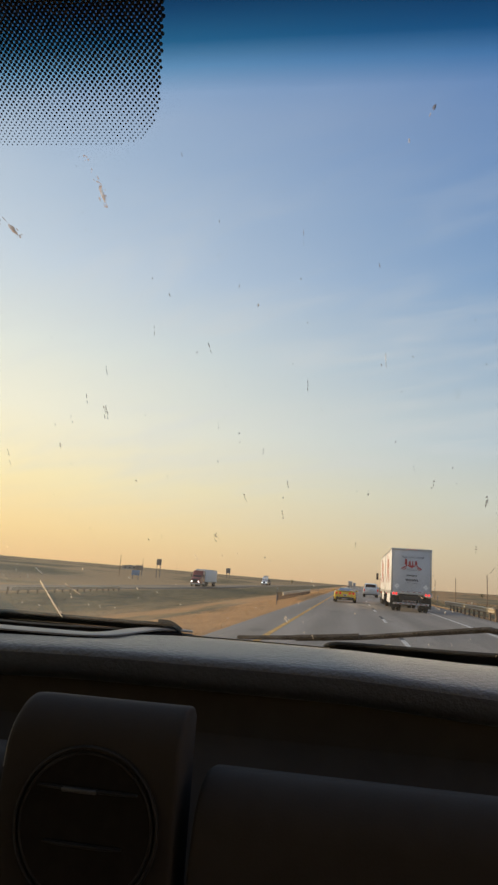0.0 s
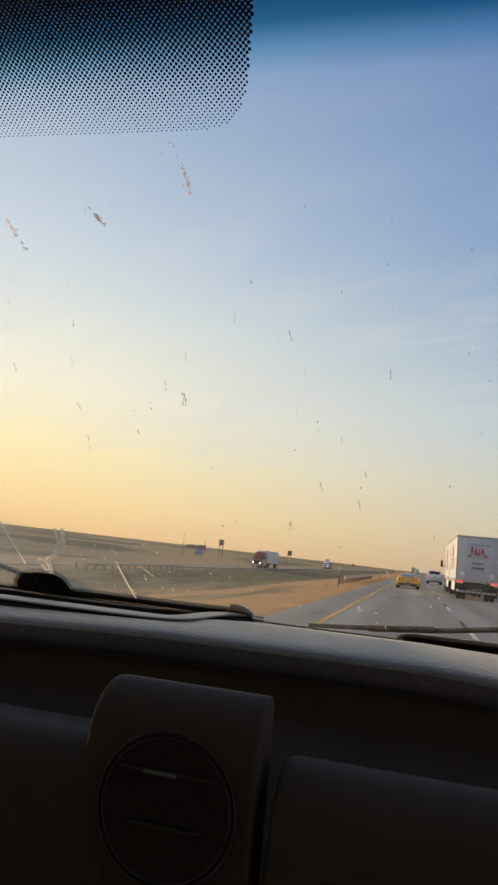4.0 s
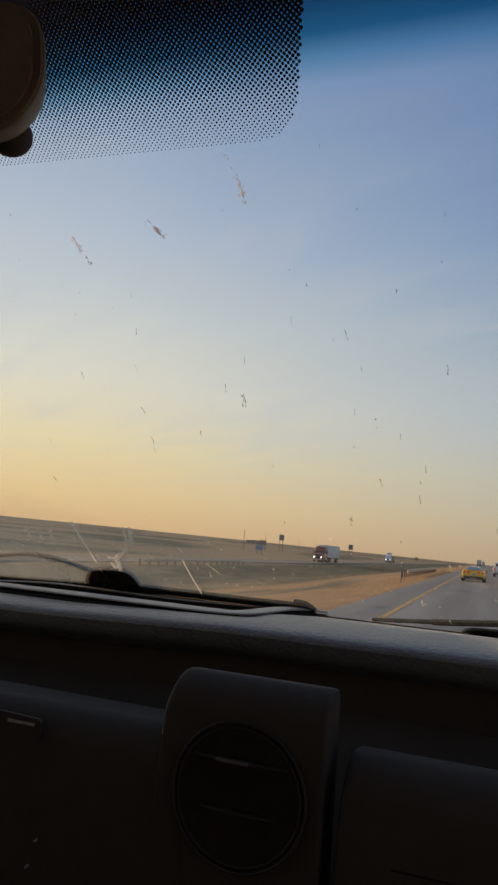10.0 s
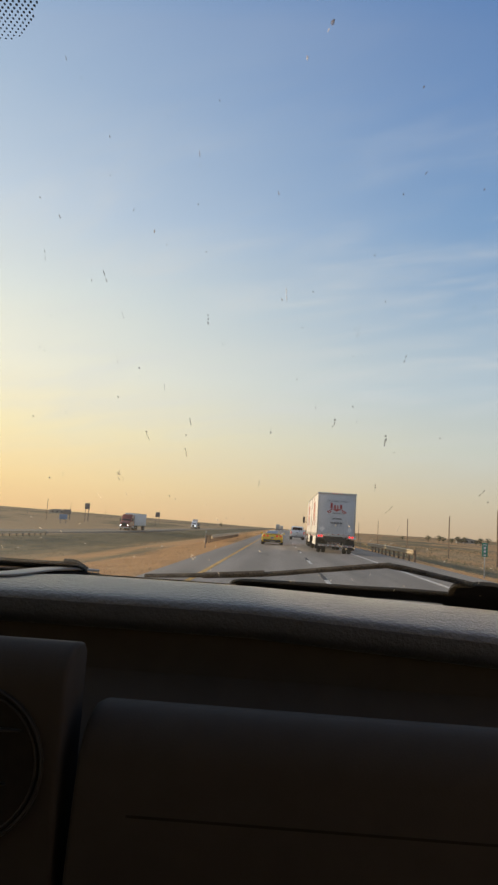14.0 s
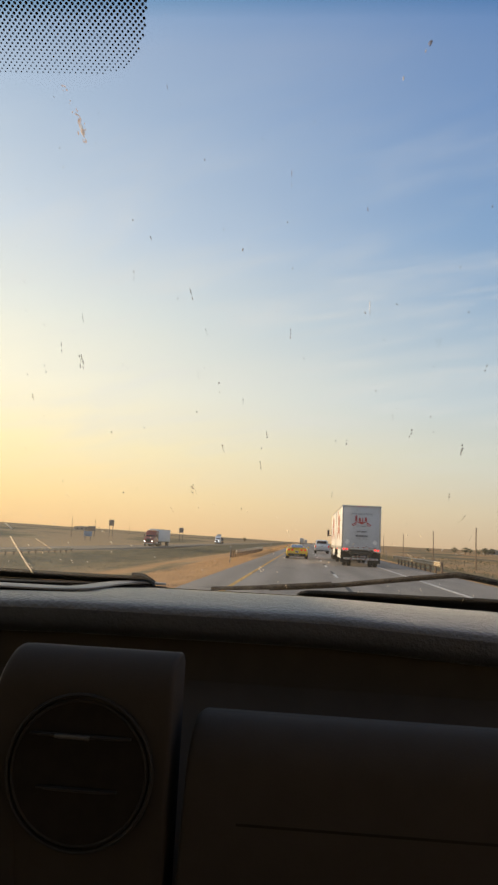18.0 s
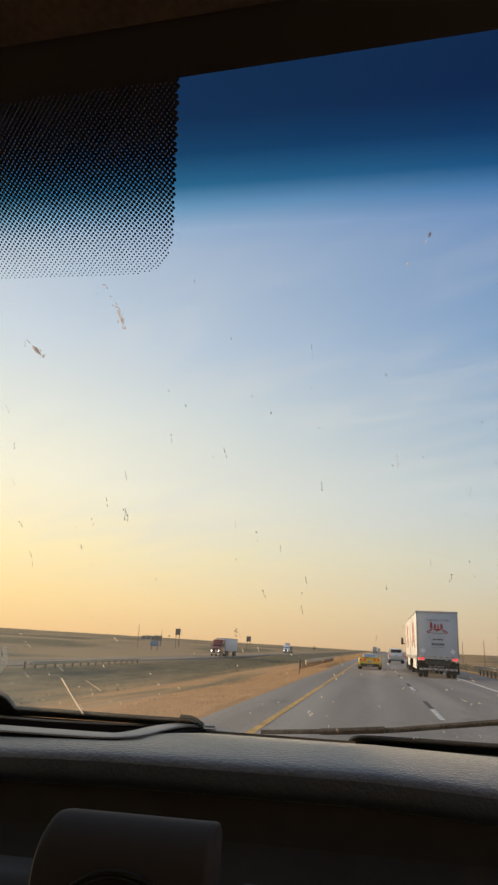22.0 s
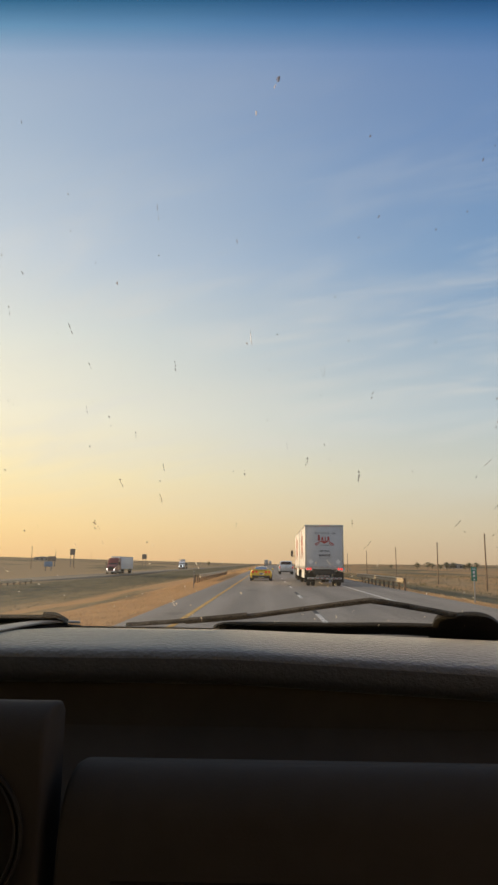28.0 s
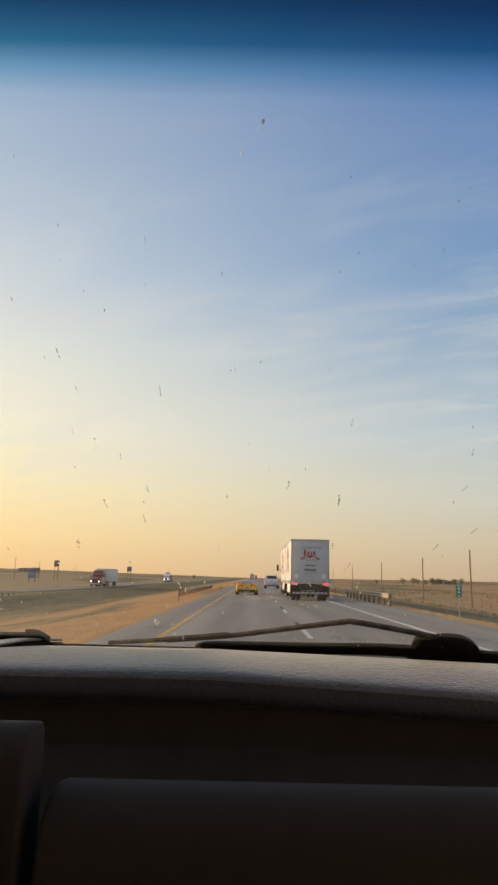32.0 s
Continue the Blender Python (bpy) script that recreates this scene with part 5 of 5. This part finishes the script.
def sports_car(m):
    t = thing("sports_car", m, "yellow low sports car with four round red tail lamps", "car")
    # half outlines of the body from tail to nose: y, half width, sill height, waist height
    secs = [(0.0, 0.86, 0.42, 0.86), (0.12, 0.92, 0.3, 0.93), (0.6, 0.95, 0.2, 0.94), (1.2, 0.95, 0.17, 0.9), (2.2, 0.9, 0.16, 0.82), (3.2, 0.93, 0.17, 0.8), (3.9, 0.9, 0.2, 0.68), (4.4, 0.68, 0.28, 0.5)]
    rings = []
    for y, w, a, b in secs:
        c = (a + b) / 2
        rings.append([(-w * 0.8, y, b), (-w * 0.95, y, b - 0.06), (-w, y, c), (-w * 0.97, y, a + 0.05), (-w * 0.88, y, a), (w * 0.88, y, a), (w * 0.97, y, a + 0.05), (w, y, c), (w * 0.95, y, b - 0.06), (w * 0.8, y, b)])
    body = part("body", loft(rings), car_yellow, t, "glossy yellow body")
    roof = []
    for y, w, z in ((0.5, 0.62, 0.92), (0.9, 0.62, 1.06), (1.4, 0.58, 1.18), (1.9, 0.55, 1.23), (2.4, 0.54, 1.2), (2.9, 0.6, 1.02), (3.15, 0.64, 0.82)):
        roof.append([(-w - 0.1, y, 0.8), (-w - 0.02, y, (0.8 + z) / 2), (-w * 0.82, y, z - 0.04), (-w * 0.5, y, z), (w * 0.5, y, z), (w * 0.82, y, z - 0.04), (w + 0.02, y, (0.8 + z) / 2), (w + 0.1, y, 0.8)])
    part("roof", loft(roof), car_yellow, t)
    part("rear_window", loft([[(-0.5, 0.56, 0.955), (0.5, 0.56, 0.955)], [(-0.5, 0.95, 1.1), (0.5, 0.95, 1.1)], [(-0.42, 1.4, 1.205), (0.42, 1.4, 1.205)]], closed=False), sky_glass, t, "wide sloping rear window toned pale for the sky's reflection")
    for sgn in (-1, 1):
        part("side_window", loft([[(sgn * 0.66, 1.0, 0.93), (sgn * 0.62, 1.15, 1.08)], [(sgn * 0.68, 2.0, 0.9), (sgn * 0.585, 1.95, 1.15)], [(sgn * 0.74, 2.85, 0.88), (sgn * 0.63, 2.6, 1.05)]], closed=False), tinted, t)
        part("door_mirror", box((sgn * 0.98, 2.55, 0.98), (0.2, 0.12, 0.13), 0.04), car_yellow, t)
        for x in (0.4, 0.7):
            part("tail_lamp", rod((sgn * x, 0.06, 0.77), (sgn * x, -0.025, 0.76), 0.095, 0.085, 18), lens_red, body, "round red tail lamp")
        for y in (0.85, 3.55):
            wheel(t, sgn * 0.82, y, 0.33, 0.28)
    part("rear_valance", box((0, 0.05, 0.36), (1.5, 0.16, 0.2), 0.04), dark_steel, t, "black lower valance")
    for x in (-0.17, -0.06, 0.06, 0.17):
        part("exhaust", rod((x, 0.1, 0.3), (x, -0.05, 0.3), 0.045, 0.045, 12), alloy, t)
    part("number_plate", box((0, -0.012, 0.6), (0.31, 0.02, 0.16), 0.005), steel, t)
    part("plate_bar", box((0, -0.025, 0.6), (0.22, 0.006, 0.06)), ink, t)
    part("tail_lip", box((0, 0.1, 0.945), (1.5, 0.14, 0.03), 0.01), car_yellow, t)


sports_car(pose(-0.45, 58, 0.02))


def pickup(m):
    t = thing("pickup_truck", m, "silver crew-cab pickup truck with dark rear window", "pickup")
    lower = []
    for y, w, a, b in ((0.0, 0.96, 0.5, 1.12), (0.1, 0.98, 0.45, 1.16), (2.0, 0.99, 0.42, 1.17), (4.2, 0.99, 0.42, 1.15), (5.3, 0.95, 0.5, 1.1), (5.6, 0.85, 0.55, 0.95)):
        lower.append([(-w * 0.95, y, b), (-w, y, b - 0.1), (-w, y, a + 0.1), (-w * 0.93, y, a), (w * 0.93, y, a), (w, y, a + 0.1), (w, y, b - 0.1), (w * 0.95, y, b)])
    body = part("body", loft(lower), car_silver, t)
    cab = []
    for y, w, z in ((1.65, 0.84, 1.2), (1.75, 0.8, 1.78), (2.2, 0.76, 1.87), (3.4, 0.76, 1.87), (4.15, 0.8, 1.3)):
        cab.append([(-0.93, y, 1.1), (-w - 0.03, y, min(z, 1.5)), (-w, y, z - 0.04), (-w + 0.12, y, z), (w - 0.12, y, z), (w, y, z - 0.04), (w + 0.03, y, min(z, 1.5)), (0.93, y, 1.1)])
    part("cab", loft(cab), car_silver, t)
    part("rear_window", prism([(-0.7, 1.3), (0.7, 1.3), (0.64, 1.74), (-0.64, 1.74)], 0.02, pose(0, 1.675, 0)), tinted, t, "dark rear window")
    for sgn in (-1, 1):
        part("side_window", prism([(2.0, 1.3), (3.75, 1.3), (3.3, 1.74), (2.0, 1.74)], 0.02, pose(sgn * 0.84, 0, 0, 0, 0, 90) @ pose(0, -0.02, 0)), tinted, t)
        part("tail_lamp", box((sgn * 0.88, -0.02, 0.98), (0.14, 0.06, 0.3), 0.02), lens_red, body, "red tail lamp")
        part("door_mirror", box((sgn * 1.1, 3.75, 1.32), (0.2, 0.12, 0.22), 0.04), car_silver, t)
        for y in (1.05, 4.55):
            wheel(t, sgn * 0.84, y, 0.4, 0.28)
    gate = part("tailgate", box((0, -0.015, 0.9), (1.48, 0.05, 0.46), 0.02), car_silver, body)
    part("gate_handle", box((0, -0.05, 1.02), (0.25, 0.03, 0.06), 0.01), dark_steel, gate)
    part("rear_bumper", box((0, -0.08, 0.55), (1.85, 0.2, 0.2), 0.05), alloy, t, "bright rear bumper")
    part("number_plate", box((0, -0.19, 0.58), (0.31, 0.015, 0.15), 0.004), steel, t)
    part("underside", box((0, 0.4, 0.4), (1.5, 0.8, 0.12), 0.02), dark_steel, t)


pickup(pose(2.7, 93, 0.02))


def hauler(m):
    """An oncoming tractor with a dry-van trailer; its nose points along +y of m."""
    t = thing("box_truck", m, "oncoming maroon truck with white box trailer and lit headlamps", "truck")
    tractor(t, 14.2, car_maroon, True)
    body = part("trailer_box", box((0, 7.0, 2.6), (2.58, 14.0, 2.95), 0.03), trailer_white, t, "white box trailer")
    part("upper_rail", box((0, 7.0, 4.06), (2.64, 13.9, 0.1), 0.01), steel, body)
    part("lower_rail", box((0, 7.0, 1.17), (2.64, 13.9, 0.16), 0.01), steel, body)
    for y in (1.5, 2.8):
        for x in (-0.95, 0.95):
            wheel(t, x, y, 0.5, 0.5, steel)
    part("landing_gear", box((0, 10.5, 0.7), (1.6, 0.12, 0.9), 0.01), dark_steel, body)


hauler(pose(-36.2, 176, -1.26, 0, 0, 180))


def flatbed(m):
    t = thing("flatbed_truck", m, "oncoming white truck hauling machinery on a flatbed trailer", "truck")
    tractor(t, 11.0, car_white, True)
    deck = part("deck", box((0, 5.0, 1.35), (2.5, 10.0, 0.16), 0.02), dark_steel, t)
    part("bulkhead", box((0, 9.9, 2.9), (2.2, 0.14, 3.0), 0.02), steel, deck, "tall grey bulkhead panel")
    for z in (1.75, 2.3, 2.8):
        part("crossbeam", box((0, 5.0, z), (2.2, 8.6, 0.14), 0.02), steel if z != 2.3 else car_silver, deck)
    for y in (1.0, 3.0, 5.5, 8.0):
        for x in (-1.0, 1.0):
            part("stake", box((x, y, 2.1), (0.14, 0.14, 1.5), 0.01), dark_steel, deck)
    part("machine_block", box((0, 1.6, 2.1), (1.6, 1.8, 1.2), 0.06), dark_steel, deck)
    for y in (1.0, 2.3):
        for x in (-0.95, 0.95):
            wheel(t, x, y, 0.5, 0.5, steel)


flatbed(pose(-39.8, 330, -1.26, 0, 0, 180))


def far_truck(m):
    t = thing("distant_truck", m, "small grey box truck far down the road", "truck")
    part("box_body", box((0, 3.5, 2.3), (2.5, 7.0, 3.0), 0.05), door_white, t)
    part("rear_frame", box((0, -0.02, 2.3), (2.3, 0.05, 2.7), 0.02), steel, t)
    part("cab", box((0, 8.2, 1.7), (2.3, 2.0, 2.2), 0.2), car_maroon, t)
    for x in (-0.95, 0.95):
        for y in (1.2, 8.0):
            wheel(t, x, y, 0.48, 0.4, steel)


far_truck(pose(-0.3, 420, 0.02))
far_truck(pose(3.2, 640, 0.02))

# ---- roadside ----


def pole(m, h):
    t = thing("utility_pole", m, "weathered wooden utility pole with side insulators", "utility pole", "poles along the field")
    part("shaft", rod((0, 0, -0.6), (0, 0, h), 0.12, 0.08, 10), old_wood, t)
    for z in (0.25, 0.75):
        part("insulator", rod((0.1, 0, h - z), (0.24, 0, h - z + 0.03), 0.05, 0.03, 8), steel, t)


rng = random.Random(3)
for k, y in enumerate((95, 124, 168, 225, 290, 365, 450, 545, 650, 780)):
    x = 30.5 + 0.02 * (y - 95)
    pole(pose(x, y, ground_height(x, y), 0, rng.uniform(-0.5, 0.6), rng.uniform(-6, 6)), 8.0 + rng.uniform(-0.4, 0.4))

for x, y in ((-92, 262), (-104, 330), (-118, 410), (-136, 520)):
    pole(pose(x, y, ground_height(x, y), 0, 0.4, 4), 8.6)


def guardrail(m, length, label):
    t = thing("guardrail", m, label, "guardrail", "guardrails")
    n = int(length / 1.9)
    prof = [(0, 0.45), (0.05, 0.49), (0.05, 0.54), (0.0, 0.58), (0.0, 0.62), (0.05, 0.66), (0.05, 0.71), (0.0, 0.75)]
    rings = []
    for k in range(n + 1):
        y = k * length / n
        back = 0.35 * max(0.0, 1 - y / 4) ** 2
        rings.append([(x + back, y, z) for x, z in prof] + [(x + back - 0.012, y, z) for x, z in prof[::-1]])
    part("rail", loft(rings), rail_rust, t, "corrugated steel beam")
    for k in range(n + 1):
        part("post", box((-0.1, k * length / n, 0.3), (0.12, 0.16, 0.9), 0.008), old_wood, t)


guardrail(pose(8.6, 62, -0.08, 0, 0, 180), 19, "sunlit corrugated guardrail on posts beside the shoulder")
guardrail(pose(-6.4, 62, -0.34), 48, "corrugated guardrail on posts in the median grass")
guardrail(pose(-30.6, 58, -1.5), 30, "low guardrail beside the opposite carriageway")


def post(m):
    t = thing("delineator_post", m, "thin roadside delineator post with reflector", "road post", "delineator posts")
    part("stake", box((0, 0, 0.55), (0.06, 0.03, 1.3), 0.006), sign_dark, t)
    part("reflector", box((0, -0.022, 1.1), (0.07, 0.01, 0.1), 0.004), steel, t)


for x, y in ((-4.9, 46), (-4.9, 106), (-4.9, 166), (-4.9, 226), (9.3, 76), (9.3, 136), (9.3, 196)):
    post(pose(x, y, ground_height(x, y)))


def mile_marker(m):
    t = thing("mile_marker", m, "slim green mile marker with white figures on a steel post", "road sign")
    part("post", box((0, 0.02, 0.75), (0.05, 0.04, 1.7), 0.006), steel, t)
    plate = part("plate", box((0, 0, 1.28), (0.26, 0.012, 0.62), 0.004), sign_green, t, "green reflective plate")
    for z, w, h in ((1.5, 0.16, 0.04), (1.36, 0.1, 0.11), (1.2, 0.1, 0.11), (1.04, 0.1, 0.06)):
        part("figure_bar", box((0, -0.008, z), (w, 0.006, h)), sign_white, plate)


mile_marker(pose(9.4, 31, ground_height(9.4, 31)))


def board(m, w, h, low, face, label, header=None):
    t = thing("roadside_sign", m, label, "sign")
    part("panel", box((0, 0, low + h / 2), (w, 0.12, h), 0.02), face, t)
    if header:
        part("header_strip", box((0, -0.07, low + h - 0.35), (w, 0.04, 0.7), 0.01), header, t, "yellow header strip")
    for x in (-w * 0.35, w * 0.35):
        part("sign_post", box((x, 0.12, low / 2 + h * 0.25), (0.2, 0.16, low + h * 0.5 + 0.4)), sign_dark, t)


board(pose(-96, 300, ground_height(-96, 300)), 3.6, 2.2, 2.6, sign_dark, "dark billboard on posts in the field")
board(pose(-84, 290, ground_height(-84, 290)), 2.2, 2.6, 5.4, sign_dark, "tall dark highway sign on posts")
board(pose(-60, 330, ground_height(-60, 330)), 2.2, 2.4, 4.4, sign_dark, "tall dark highway sign on posts")
board(pose(27.6, 262, ground_height(27.6, 262)), 5.0, 2.2, 1.0, sign_white, "white board with a yellow header beside the road", sign_yellow)
board(pose(-78, 240, ground_height(-78, 240)), 3.0, 1.8, 1.6, pale_blue, "blue road sign on two posts")


def shed(m, w, d, h, label):
    t = thing("farm_building", m, label, "building")
    wall = part("wall", box((0, 0, h / 2 - 0.3), (w, d, h + 0.6), 0.02), shed_wall, t)
    part("roof", prism([(-w / 2 - 0.4, h), (w / 2 + 0.4, h), (w / 2 + 0.2, h + 0.3), (0, h + h * 0.35), (-w / 2 - 0.2, h + 0.3)], d + 0.8, pose(0, -d / 2 - 0.4, 0)), roof_dark, t)
    for x in (-w * 0.28, 0.0, w * 0.28):
        part("window", box((x, -d / 2 - 0.01, h * 0.5), (w * 0.1, 0.06, h * 0.35)), tinted, wall)


shed(pose(165, 600, ground_height(165, 600)), 15, 9, 3.4, "pale low farm building beyond the field")
shed(pose(-300, 900, ground_height(-300, 900)), 22, 10, 4.0, "pale far farm shed on the rise")


def bush(m, size, seed, label="small dusty tree on the horizon"):
    t = thing("tree", m, label, "tree")
    rng = random.Random(seed)
    bm = bmesh.new()
    rod((0, 0, -0.3), (0.1 * size, 0, size * 0.55), 0.06 * size, 0.03 * size, 7, bm)
    for k in range(4):
        a = rng.random() * math.tau
        rod((0.05 * size, 0, size * 0.35), (0.3 * size * math.cos(a), 0.3 * size * math.sin(a), size * rng.uniform(0.6, 0.85)), 0.03 * size, 0.012 * size, 5, bm)
    part("trunk", bm, old_wood, t)
    verts, faces = [], []
    for k in range(260):
        a, q, z = rng.random() * math.tau, rng.random() ** 0.6, rng.random()
        r = 0.55 * size * math.sin(0.35 + z * 2.3) * q
        c = Vector((r * math.cos(a), r * math.sin(a), size * (0.35 + 0.68 * z)))
        n = len(verts)
        for j in range(3):
            verts.append(c + Vector((rng.gauss(0, 1), rng.gauss(0, 1), rng.gauss(0, 0.8))) * size * 0.06)
        faces.append((n, n + 1, n + 2))
    me = bpy.data.meshes.new("crown")
    me.from_pydata(verts, [], faces)
    me.materials.append(leaf)
    ob = new("crown", me)
    ob.parent = t


for k, (x, y, h) in enumerate(((155, 590, 5.0), (186, 606, 5.5), (95, 520, 3.2), (-60, 700, 4.0))):
    bush(pose(x, y, ground_height(x, y)), h, 40 + k)
rng = random.Random(21)
for k in range(9):
    x, y = 92 + 3.4 * k + rng.uniform(-1, 1), 410 + rng.uniform(-10, 10)
    bush(pose(x, y, ground_height(x, y)), rng.uniform(2.4, 4.4), 80 + k, "low dusty green bush in a row beyond the field")
